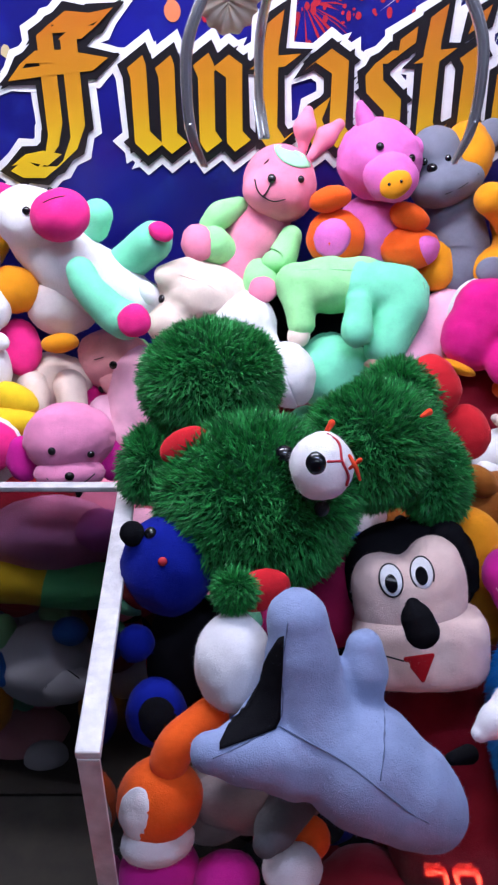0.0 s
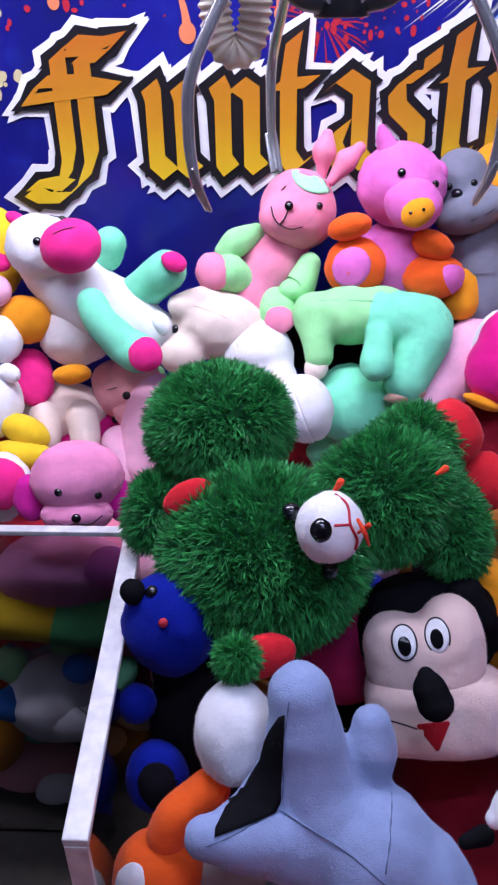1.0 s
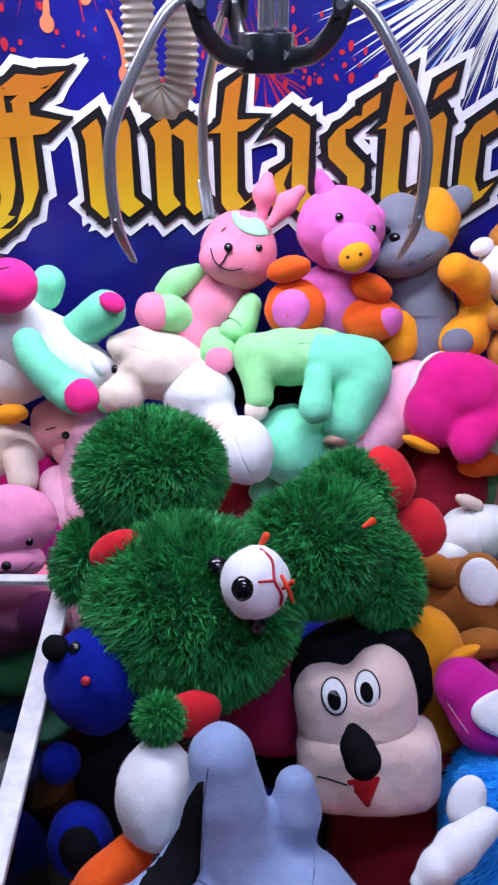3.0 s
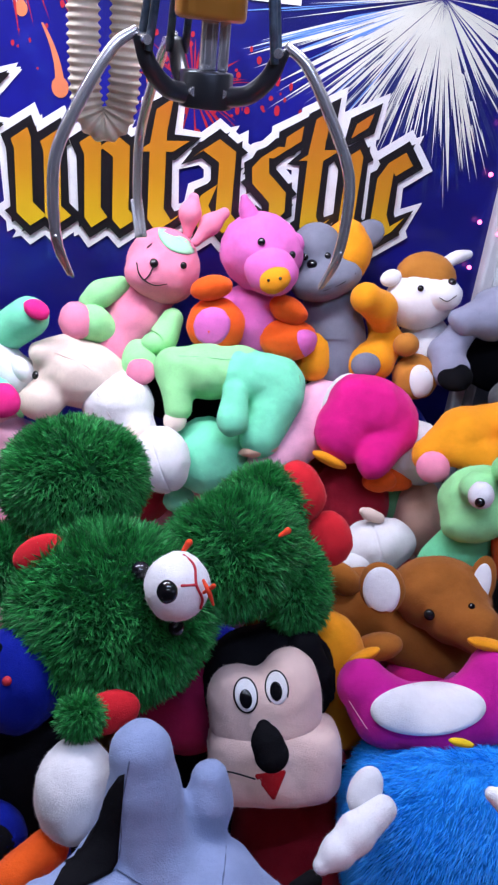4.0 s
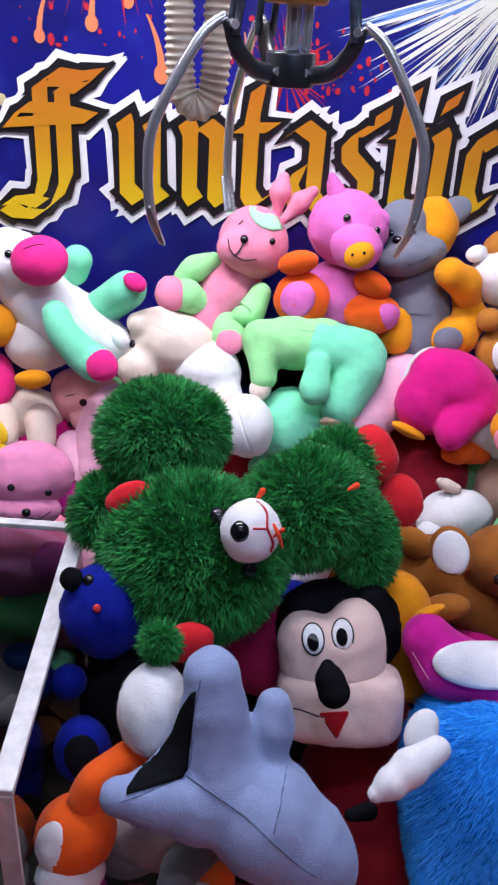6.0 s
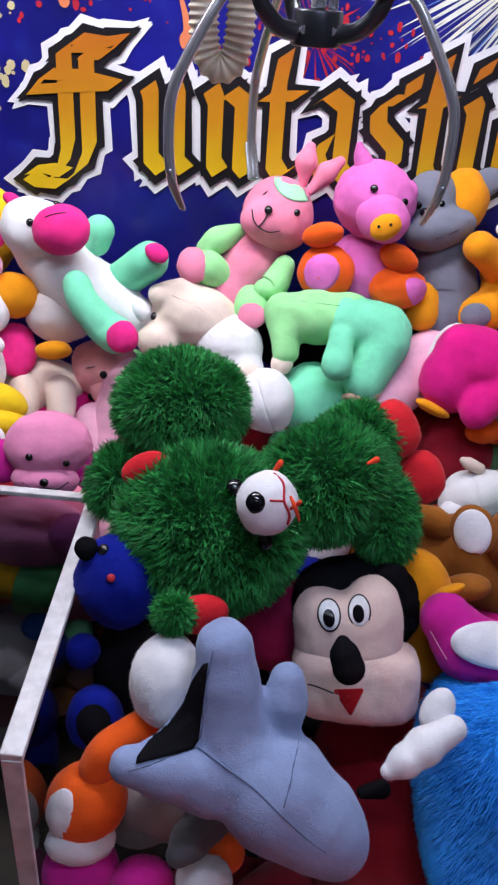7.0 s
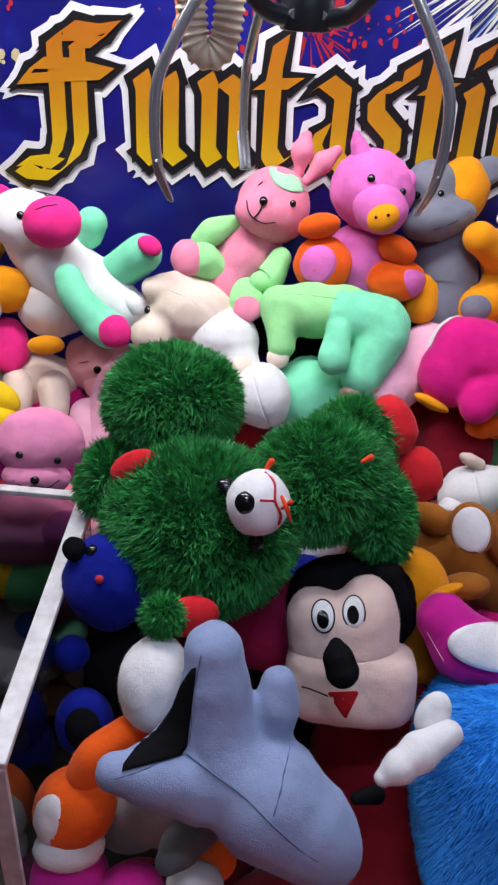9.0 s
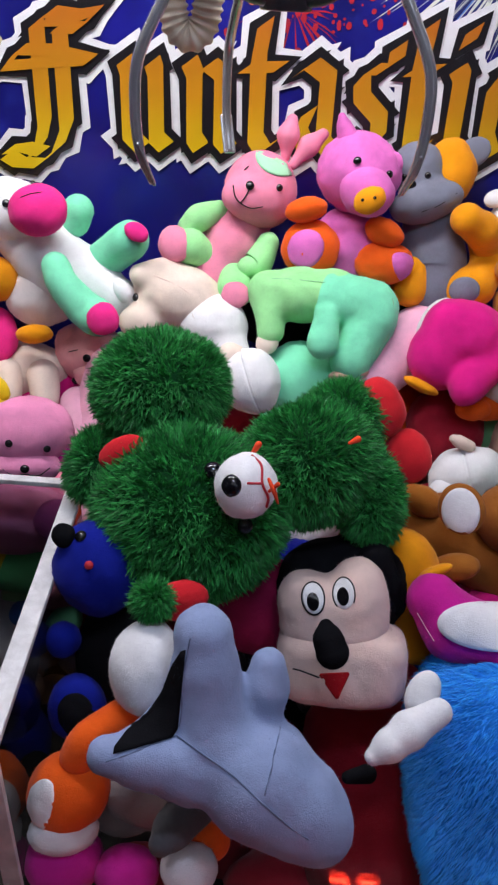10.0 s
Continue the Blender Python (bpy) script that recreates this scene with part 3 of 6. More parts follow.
# small glowing pink dots, on the back panel and on the back corner post
for i in range(11):
    bm = bmesh.new()
    bmesh.ops.create_uvsphere(bm, u_segments=10, v_segments=6, radius=0.0026, matrix=Matrix.Translation(Vector((0.381, 0.872, 1.20 + i * 0.051)) - OFF))
    part("pink_glow_dot", bm, LED, cabinet, smooth=True)
    if i % 2:
        bm = bmesh.new()
        bmesh.ops.create_uvsphere(bm, u_segments=10, v_segments=6, radius=0.0022, matrix=Matrix.Translation(Vector((0.402, 0.8635, 1.19 + i * 0.051)) - OFF))
        part("pink_glow_dot", bm, LED, cabinet, smooth=True)

# ---- printed back panel with the machine's word ----
panel = structure(box("wall_back_panel", (X0 + 0.004, Y1, DECK), (X1 - 0.004, Y1 + 0.008, TOP), PRINT), "night-blue printed back panel with fireworks")
BASE[panel.name] = Vector((0, 0, 0))


def convex(points):
    pts = sorted(set((round(x, 6), round(y, 6)) for x, y in points))

    def half(seq):
        out = []
        for p in seq:
            while len(out) > 1 and (out[-1][0] - out[-2][0]) * (p[1] - out[-2][1]) - (out[-1][1] - out[-2][1]) * (p[0] - out[-2][0]) <= 0:
                out.pop()
            out.append(p)
        return out
    a, c = half(pts), half(pts[::-1])
    return a[:-1] + c[:-1]


def grown(poly, d):
    """A convex outline moved outwards by d, with sharp, limited corners."""
    out = []
    for i, p in enumerate(poly):
        a, c = Vector(poly[i - 1]), Vector(poly[(i + 1) % len(poly)])
        p = Vector(p)
        e, f = (p - a).normalized(), (c - p).normalized()
        n1, n2 = Vector((e.y, -e.x)), Vector((f.y, -f.x))
        h = (n1 + n2).normalized()
        out.append(p + h * min(d / max(0.2, h.dot(n1)), d * 1.5))
    return out


def flat(name, polys, y, mat, parent, step=0.00006):
    """Printed shapes: each a thin flat piece, stacked by hairs so that none share a plane."""
    verts, faces = [], []
    for i, poly in enumerate(polys):
        n = len(verts)
        verts += [(p[0], y - i * step, p[1]) for p in poly]
        faces.append(tuple(range(n, n + len(poly))))
    return link_mesh(name, verts, faces, mat, parent, smooth=False)


NIB = Vector((0.0084, 0.0060))


def pen(strokes, x0, x1, z0, z1):
    """Quads of a broad pen: strokes in a unit box, the pen held at one angle."""
    polys = []
    for s in strokes:
        pts = [Vector((x0 + (x1 - x0) * x, z0 + (z1 - z0) * z)) for x, z in s]
        for a, c in zip(pts, pts[1:]):
            polys.append(convex([tuple(a - NIB), tuple(a + NIB), tuple(c - NIB), tuple(c + NIB)]))
    return polys


LETTER = {
    "F": [[(.42, 1.32), (.42, .28), (.36, .04), (.24, -.14)], [(.64, 1.30), (.64, .26), (.54, .0), (.34, -.2), (.12, -.2), (.0, -.12)], [(.02, -.06), (.20, -.02), (.38, -.06)],
          [(.40, 1.30), (.56, 1.43), (.78, 1.41), (1.0, 1.46)], [(.50, 1.34), (.78, 1.36), (1.0, 1.46)], [(.62, 1.28), (.84, 1.29), (1.0, 1.46)],
          [(.10, .86), (.44, .91), (.92, .97)], [(.10, .86), (.24, 1.04), (.50, 1.05), (.92, .97)]],
    "u": [[(.14, .96), (.20, .86), (.20, .16), (.46, .02), (.72, .14)], [(.70, .96), (.76, .86), (.76, .14), (.96, .04)]],
    "n": [[(.12, .96), (.22, .84), (.22, .14), (.36, .03)], [(.24, .78), (.52, .94), (.78, .84), (.78, .14), (.95, .04)]],
    "t": [[(.50, 1.36), (.36, 1.0), (.36, .16), (.6, .02), (.92, .14)], [(.02, .9), (.98, .93)]],
    "a": [[(.1, .86), (.36, .96), (.76, .84), (.76, .14), (.96, .04)], [(.76, .60), (.38, .46), (.2, .22), (.42, .03), (.76, .16)]],
    "s": [[(.96, 1.16), (.94, 1.0), (.72, .92), (.44, .92), (.24, .80), (.28, .62), (.72, .42), (.74, .20), (.48, .02), (.06, .14)]],
    "i": [[(.2, .94), (.42, .86), (.42, .14), (.76, .03)], [(.44, 1.18), (.62, 1.34)]],
    "c": [[(.9, .8), (.56, .94), (.22, .76), (.22, .22), (.52, .02), (.94, .2)]],
}
WORD = [("F", -0.256, -0.141), ("u", -0.128, -0.070), ("n", -0.059, -0.001), ("t", 0.005, 0.049), ("a", 0.057, 0.108), ("s", 0.115, 0.167), ("t", 0.174, 0.208), ("i", 0.217, 0.246), ("c", 0.256, 0.291)]
Z0, Z1 = 1.311, 1.405
word = []
for letter, x0, x1 in WORD:
    rise = 0.032 * ((x0 + x1) / 2 + 0.11)
    word.append((letter, pen(LETTER[letter], x0 + 0.003, x1 - 0.003, Z0 + 0.003 + rise, Z1 + rise)))
face = Y1 - 0.0004
everything = [q for _, polys in word for q in polys]
flat("lettering_border", [grown(q, 0.0165) for q in everything], face - 0.0008, INKWHITE, panel, 0.00003)
flat("lettering_shadow", [grown(q, 0.0084) for q in everything], face - 0.0036, INKBLACK, panel, 0.00002)
for letter, polys in word:
    ob = flat("letter", polys, face - 0.0056, GOLD, panel, 0.00003)
    ob["label"] = "gold printed letter " + letter


def burst(centre, count, r0, r1, width, mat, name, spread=(0, 2 * math.pi), sweep=0.0, depth=0.0):
    polys = []
    for _ in range(count):
        a = spread[0] + (spread[1] - spread[0]) * RNG.random()
        s, e = r0 * (0.4 + RNG.random()), r1 * (0.35 + 0.65 * RNG.random())
        if e < s + 0.004:
            continue
        d, n = Vector((math.cos(a), math.sin(a))), Vector((-math.sin(a), math.cos(a)))
        w = width * (0.4 + 0.9 * RNG.random())
        c = Vector(centre)
        tip = c + d * e + Vector((0, -sweep * e * e))
        poly = [c + d * s - n * w * 0.3, c + d * (s + e) * 0.6 - n * w, tip, c + d * (s + e) * 0.6 + n * w]
        if all(X0 + 0.006 < p.x < X1 - 0.01 for p in poly):
            polys.append(poly)
    return flat(name, polys, face - 0.0002 - depth, mat, panel, 0.000001)


burst((0.296, 1.562), 150, 0.010, 0.215, 0.0021, STREAKWHITE, "white_firework", (3.4, 6.1))
burst((0.296, 1.562), 260, 0.004, 0.170, 0.0011, STREAKWHITE, "white_firework", depth=0.0002)
burst((0.296, 1.562), 16, 0.05, 0.235, 0.0011, STREAKBLUE, "blue_streaks", (3.25, 4.1), 0, 0.0004)
burst((0.296, 1.562), 90, 0.085, 0.205, 0.0014, STREAKDARK, "dark_gaps", (3.9, 5.6), 0, 0.0005)
burst((-0.13, 1.62), 110, 0.010, 0.115, 0.0013, STREAKWHITE, "pale_firework", (3.3, 6.2), 0, 0.0003)
burst((-0.13, 1.62), 80, 0.010, 0.145, 0.0016, STREAKRED, "red_firework", (3.2, 6.3), 0, 0.0005)
burst((0.055, 1.455), 44, 0.008, 0.070, 0.0011, STREAKRED, "red_sparks", (0, 6.28), 1.0)


def falling(name, x, z, r, rise, drift, mat):
    """A falling ember: a drop with a thin trail that bends upwards from it."""
    drop = [Vector((x + r * math.cos(f), z + 1.15 * r * math.sin(f))) for f in np.linspace(0, 2 * math.pi, 15)[:-1]]
    polys = [drop]
    for i in range(8):
        f, g = i / 8, (i + 1) / 8
        a, c = Vector((x + drift * f * f, z + rise * f)), Vector((x + drift * g * g, z + rise * g))
        wa, wc = r * 0.55 * (1 - f * 0.75), r * 0.55 * (1 - g * 0.75)
        polys.append([a + Vector((-wa, 0)), a + Vector((wa, 0)), c + Vector((wc, 0)), c + Vector((-wc, 0))])
    return flat(name, polys, face - 0.0007, mat, panel, 0.000001)


for x, z, r, rise, drift in ((-0.077, 1.447, 0.0085, 0.055, -0.016), (-0.150, 1.490, 0.007, 0.05, 0.010), (-0.205, 1.475, 0.006, 0.06, 0.022), (-0.112, 1.512, 0.006, 0.05, -0.004), (0.012, 1.462, 0.005, 0.030, -0.004)):
    falling("falling_ember", x, z, r, rise, drift, STREAKORANGE)


def sparks(name, centre, spread, count, size, mat):
    polys = []
    for _ in range(count):
        c = Vector(centre) + Vector((RNG.normal() * spread[0], RNG.normal() * spread[1]))
        if not X0 + 0.01 < c.x < X1 - 0.01:
            continue
        r, tall = size * (0.3 + RNG.random()), 0.7 + RNG.random() * 1.2
        polys.append([c + Vector((r * math.cos(f) * (0.8 + 0.4 * RNG.random()), tall * r * math.sin(f))) for f in np.linspace(0, 6.283, 8)[:-1]])
    return flat(name, polys, face - 0.0006, mat, panel, 0.000001)


sparks("red_embers", (0.07, 1.455), (0.040, 0.026), 90, 0.0027, STREAKRED)
sparks("red_embers", (-0.15, 1.50), (0.05, 0.025), 36, 0.0030, STREAKRED)
sparks("gold_embers", (-0.325, 1.42), (0.035, 0.055), 150, 0.0042, STREAKGOLD)
# white notice whose words cannot be read
notice = box("notice", (-0.03, Y1 - 0.002, 1.541), (0.154, Y1 - 0.0006, 1.66), INKWHITE, panel, label="white printed notice with dark unreadable lettering")
for i, (x, w) in enumerate(((-0.015, 0.012), (0.004, 0.010), (0.022, 0.014), (0.095, 0.012), (0.115, 0.014))):
    flat("lettering_bar", [[Vector((x, 1.562)), Vector((x + w, 1.562)), Vector((x + w, 1.59)), Vector((x, 1.59))]], Y1 - 0.0030, INKBLACK, panel)

# ---- clear prize chute ----
chute = new("prize_chute")
chute.location = (-0.25, 0.40, DECK)
tagged(chute, "clear acrylic prize chute with white taped edges", "prize chute")
BASE[chute.name] = Vector((-0.25, 0.40, DECK))
CB = BASE[chute.name]
RIM = 1.103


def prism(name, corners, z0, z1, mat, label="", bevel=0.0):
    """An upright slab over a four-cornered plan."""
    bm = bmesh.new()
    lo = [bm.verts.new((x - CB.x, y - CB.y, z0 - CB.z)) for x, y in corners]
    hi = [bm.verts.new((x - CB.x, y - CB.y, z1 - CB.z)) for x, y in corners]
    bm.faces.new(lo[::-1]), bm.faces.new(hi)
    for i in range(4):
        bm.faces.new((lo[i], lo[(i + 1) % 4], hi[(i + 1) % 4], hi[i]))
    if bevel:
        bmesh.ops.bevel(bm, geom=list(bm.edges), offset=bevel, segments=2, affect="EDGES", profile=0.5)
    return part(name, bm, mat, chute, label)


prism("side_wall", [(-0.0885, 0.276), (-0.0835, 0.276), (-0.0995, 0.534), (-0.1045, 0.534)], DECK, RIM - 0.004, ACRYLIC, "clear scuffed acrylic, grey-tinted for the shade behind it")
prism("back_wall", [(-0.398, 0.533), (-0.106, 0.533), (-0.106, 0.538), (-0.398, 0.538)], DECK, RIM - 0.004, ACRYLIC, "clear scuffed acrylic, grey-tinted for the shade behind it")
prism("edge_tape", [(-0.0935, 0.272), (-0.0795, 0.272), (-0.0945, 0.543), (-0.1095, 0.543)], RIM - 0.004, RIM + 0.0015, TAPE, "white edge tape", 0.001)
prism("edge_tape", [(-0.398, 0.5315), (-0.110, 0.5315), (-0.110, 0.5405), (-0.398, 0.5405)], RIM - 0.004, RIM + 0.001, TAPE, "white edge tape", 0.001)
prism("edge_tape", [(-0.0925, 0.2715), (-0.0805, 0.2715), (-0.081, 0.276), (-0.0925, 0.276)], DECK, RIM - 0.004, TAPE, "white edge tape")

# ---- the plush toys ----

t = toy("plush_rabbit", "pink and mint plush rabbit leaning against the printed back panel", (0.016, 0.809, 1.15))
body = blob(t, "body", [("c", [(0.0199, 0.83, 1.2605, 0.0277), (0.0028, 0.818, 1.2353, 0.0289), (-0.0119, 0.808, 1.2063, 0.0284), (-0.0197, 0.8, 1.1766, 0.0267)])], 0.0085, PINK)
head = blob(t, "head", [("e", (0.0324, 0.825, 1.2897), (0.0378, 0.0402, 0.0351), (62.7, -21.4, 6.3), 2), ("e", (0.0134, 0.8, 1.2889), (0.0195, 0.0172, 0.0165), (64.6, -3.5, -2.8), 2)], 0.0128, PINK)
applique(head, "forehead_patch", (0.0500, 0.8087, 1.3285), (0.0245, -0.0040, -0.0043), (-0.0040, -0.0075, -0.0175), (0.007, 0.969, -0.246), PALEMINT, 0.001)
ear_a = blob(t, "ear", [("c", [(0.0559, 0.838, 1.3223, 0.0047), (0.0574, 0.84, 1.3431, 0.01), (0.0604, 0.845, 1.3573, 0.0058)])], 0.0082, PINK)
ear_b = blob(t, "ear", [("c", [(0.0644, 0.832, 1.3158, 0.0047), (0.0791, 0.84, 1.3336, 0.0094), (0.0928, 0.845, 1.345, 0.0059)])], 0.0083, PINK)
arm = tube(t, "arm", [(-0.0109, 0.815, 1.2688, 0.0106), (-0.0293, 0.805, 1.2626, 0.0146), (-0.0404, 0.8, 1.254, 0.0116)], LIME)
leg = tube(t, "leg", [(-0.0214, 0.8, 1.2238, 0.0154), (-0.0385, 0.79, 1.2368, 0.0192)], LIME)
foot_pad = pod(t, "foot_pad", (-0.0527, 0.78, 1.2404), (0.0172, 0.0189, 0.0126), (64.6, -3.5, -2.8), PINK)
arm = tube(t, "arm", [(0.0437, 0.8, 1.2417, 0.0118), (0.0338, 0.79, 1.2218, 0.0153), (0.0246, 0.785, 1.2189, 0.0117)], LIME)
leg_b = tube(t, "leg", [(0.007, 0.79, 1.2079, 0.0154), (0.0126, 0.775, 1.1985, 0.0199)], LIME)
foot_pad = pod(t, "foot_pad", (0.014, 0.757, 1.1988), (0.0149, 0.0138, 0.0072), (64.6, -3.5, -2.8), PINK)
bead(head, "nose", (0.0227, 0.788, 1.3024), (0.12, -0.81, 0.58), (0.0045, 0.0049), BEAD)
bead(head, "eye", (0.0523, 0.7958, 1.3002), (0.47, -0.81, 0.34), (0.0037, 0.0037), BEAD)
tube(head, "mouth", [(0.0228, 0.7872, 1.3002, 0.0007), (0.0186, 0.7833, 1.2917, 0.0007), (0.0142, 0.7829, 1.2863, 0.0007)], THREAD, small=True)
tube(head, "mouth", [(0.0057, 0.7899, 1.3009, 0.0007), (0.0083, 0.7841, 1.2922, 0.0007), (0.0142, 0.783, 1.2857, 0.0007), (0.025, 0.7855, 1.2807, 0.0007), (0.0362, 0.7881, 1.2822, 0.0007)], THREAD, small=True)
tube(head, "eyebrow", [(0.0156, 0.8028, 1.3141, 0.0006), (0.0194, 0.8046, 1.3173, 0.0006)], THREAD, small=True)

t = toy("plush_pig", "magenta-pink plush pig with orange limbs and a yellow snout", (0.128, 0.79, 1.202))
body = pod(t, "body", (0.1314, 0.81, 1.2393), (0.0446, 0.0434, 0.0374), (64.6, -3.5, -2.8), PIG)
head = pod(t, "head", (0.1316, 0.81, 1.3165), (0.0422, 0.0393, 0.0387), (64.5, 7.4, -7.9), PIG)
muzzle = pod(t, "muzzle", (0.1386, 0.775, 1.3067), (0.0268, 0.0245, 0.0205), (63.8, 14.6, -11.5), PIG)
snout = pod(t, "snout", (0.1396, 0.752, 1.3039), (0.0158, 0.0125, 0.0085), (60.9, -28.5, 10.5), YELLOWORANGE)
ear = tube(t, "ear", [(0.117, 0.81, 1.348, 0.0113), (0.1115, 0.81, 1.3601, 0.0079), (0.1087, 0.81, 1.3678, 0.0039)], PIG)
ear = pod(t, "ear", (0.1632, 0.8, 1.331), (0.0085, 0.0114, 0.006), (60.3, -30.2, 11.6), PIG)
bead(head, "eye", (0.1256, 0.7754, 1.3344), (-0.14, -0.88, 0.45), (0.0041, 0.0041), BEAD)
bead(head, "eye", (0.1583, 0.7795, 1.3229), (0.59, -0.79, 0.19), (0.0039, 0.0039), BEAD)
bead(snout, "nostril", (0.1321, 0.7446, 1.3053), (-0.34, -0.86, 0.37), (0.0016, 0.0016), BEAD)
bead(snout, "nostril", (0.1433, 0.7444, 1.3081), (0.1, -0.9, 0.42), (0.0016, 0.0016), BEAD)
arm = pod(t, "arm", (0.0805, 0.775, 1.2855), (0.0213, 0.0124, 0.0135), (63.8, -14.3, 2.5), ORANGE)
arm = pod(t, "arm", (0.1605, 0.775, 1.2678), (0.0206, 0.0137, 0.0137), (63.1, 19, -13.8), ORANGE)
leg_a = pod(t, "leg", (0.0878, 0.775, 1.2471), (0.0298, 0.0287, 0.0205), (64.6, -3.5, -2.8), ORANGE)
patch(leg_a, "foot_pad", (-0.296, 0.072, 0.952), (0.75, 0.005, -0.065), (-0.004, -0.821, -0.361), PIG)
leg_b = pod(t, "leg", (0.1637, 0.775, 1.2362), (0.0302, 0.0227, 0.0212), (64.6, -3.5, -2.8), ORANGE)
patch(leg_b, "foot_pad", (0.67, -0.053, 0.741), (0.326, 0.046, -0.646), (-0.028, -0.714, -0.725), PIG)

t = toy("plush_puppy", "grey and orange plush puppy seated against the back panel", (0.235, 0.805, 1.173))
body = tube(t, "body", [(0.216, 0.825, 1.2583, 0.0305), (0.2236, 0.815, 1.2233, 0.0345), (0.2215, 0.8, 1.2028, 0.0294)], GREY)
head = blob(t, "head", [("e", (0.1925, 0.83, 1.319), (0.0273, 0.0273, 0.0246), (64.6, -3.5, -2.8), 2), ("e", (0.2021, 0.805, 1.2926), (0.0375, 0.0199, 0.0258), (63.3, -17.9, 4.4), 2)], 0.0118, GREY)
head_side = pod(t, "head_side", (0.2262, 0.84, 1.3156), (0.0277, 0.035, 0.0282), (64.6, 5.6, -7), YELLOWORANGE)
ear = pod(t, "ear", (0.2482, 0.84, 1.3373), (0.0179, 0.0143, 0.0056), (60.3, -30.2, 11.6), GREY)
bead(head, "eye", (0.1769, 0.8089, 1.3147), (-0.56, -0.83, -0.04), (0.0038, 0.0038), BEAD)
bead(head, "eye", (0.1994, 0.8037, 1.3192), (0.08, -0.85, 0.52), (0.0035, 0.0035), BEAD)
bead(head, "nose", (0.1836, 0.8009, 1.3098), (-0.57, -0.36, 0.74), (0.0063, 0.0051), BEAD)
tube(head, "mouth", [(0.1955, 0.7809, 1.2887, 0.0005), (0.2121, 0.7816, 1.2964, 0.0005), (0.2282, 0.7904, 1.3065, 0.0005)], THREAD, small=True)
arm = blob(t, "arm", [("c", [(0.2696, 0.8, 1.2534, 0.0144), (0.26, 0.79, 1.272, 0.0164), (0.2405, 0.78, 1.2841, 0.0161)])], 0.0082, YELLOWORANGE)
leg_a = blob(t, "leg", [("c", [(0.2679, 0.81, 1.253, 0.0145), (0.2774, 0.8, 1.2313, 0.017), (0.2638, 0.785, 1.216, 0.0216)]), ("e", (0.255, 0.782, 1.213), (0.0239, 0.0203, 0.0177), (63.4, -17, 3.9), 2)], 0.0072, YELLOWORANGE)
applique(leg_a, "foot_pad", (0.2482, 0.7649, 1.2167), (0.0158, -0.0008, 0.001), (0.0005, -0.0058, -0.0121), (0.257, 0.894, -0.368), GREY, 0.001)
leg = tube(t, "leg", [(0.2034, 0.8, 1.225, 0.0157), (0.1956, 0.785, 1.2081, 0.0198)], YELLOWORANGE)

t = toy("plush_fox", "white plush puppy with a caramel cap beside the corner post", (0.319, 0.811, 1.185))
body = pod(t, "body", (0.3272, 0.815, 1.221), (0.0323, 0.0398, 0.0288), (64.6, -3.5, -2.8), WHITE)
head = pod(t, "head", (0.3095, 0.815, 1.2772), (0.0374, 0.0337, 0.032), (64.6, -3.5, -2.8), WHITE)
cap = pod(t, "cap", (0.3146, 0.822, 1.3014), (0.0324, 0.0252, 0.0245), (64.6, 5.6, -7), CARAMEL)
snout = pod(t, "snout", (0.3272, 0.79, 1.2903), (0.0186, 0.0163, 0.0157), (64.6, -3.5, -2.8), WHITE)
bead(snout, "nose", (0.3299, 0.7852, 1.3063), (0.1, -0.31, 0.94), (0.0046, 0.0046), BEAD)
bead(head, "eye", (0.2994, 0.7899, 1.2959), (-0.25, -0.79, 0.56), (0.0035, 0.0035), BEAD)
tube(snout, "mouth", [(0.3168, 0.7767, 1.291, 0.0005), (0.3248, 0.7741, 1.2886, 0.0005), (0.3335, 0.7754, 1.2946, 0.0005)], THREAD, small=True)
ear = pod(t, "ear", (0.2721, 0.81, 1.2993), (0.0118, 0.0089, 0.0062), (62.7, -21.4, 6.3), WHITE)
ear = tube(t, "ear", [(0.3323, 0.83, 1.3123, 0.006), (0.3485, 0.835, 1.3204, 0.0073), (0.3632, 0.84, 1.3235, 0.0049)], WHITE)
arm = pod(t, "arm", (0.2909, 0.775, 1.2384), (0.0141, 0.0129, 0.0122), (64.6, -3.5, -2.8), CARAMEL)
leg_a = pod(t, "leg", (0.308, 0.775, 1.2025), (0.0252, 0.0252, 0.0176), (64.6, -3.5, -2.8), CARAMEL)
patch(leg_a, "foot_pad", (0.026, -0.022, 0.999), (0.546, 0.049, -0.18), (0.197, -0.88, -0.63), WHITE)

t = toy("plush_donkey", "grey and black plush donkey by the corner post", (0.376, 0.783, 1.177))
body = pod(t, "body", (0.4231, 0.82, 1.212), (0.0497, 0.0385, 0.0353), (59.9, -6.7, -7.7), BLACK)
head = blob(t, "head", [("c", [(0.35, 0.775, 1.2652, 0.0121), (0.3833, 0.79, 1.2723, 0.0247), (0.4266, 0.8, 1.2871, 0.0312)]), ("c", [(0.3386, 0.775, 1.2717, 0.0084), (0.3557, 0.78, 1.2752, 0.0109)])], 0.0098, GREYBLUE)
ear = tube(t, "ear", [(0.3974, 0.79, 1.3074, 0.0061), (0.4096, 0.8, 1.3166, 0.0098)], BLACK)
leg_a = blob(t, "leg", [("c", [(0.3599, 0.79, 1.2611, 0.0148), (0.3377, 0.78, 1.2309, 0.0174), (0.3414, 0.768, 1.2174, 0.021)])], 0.0062, GREYBLUE)
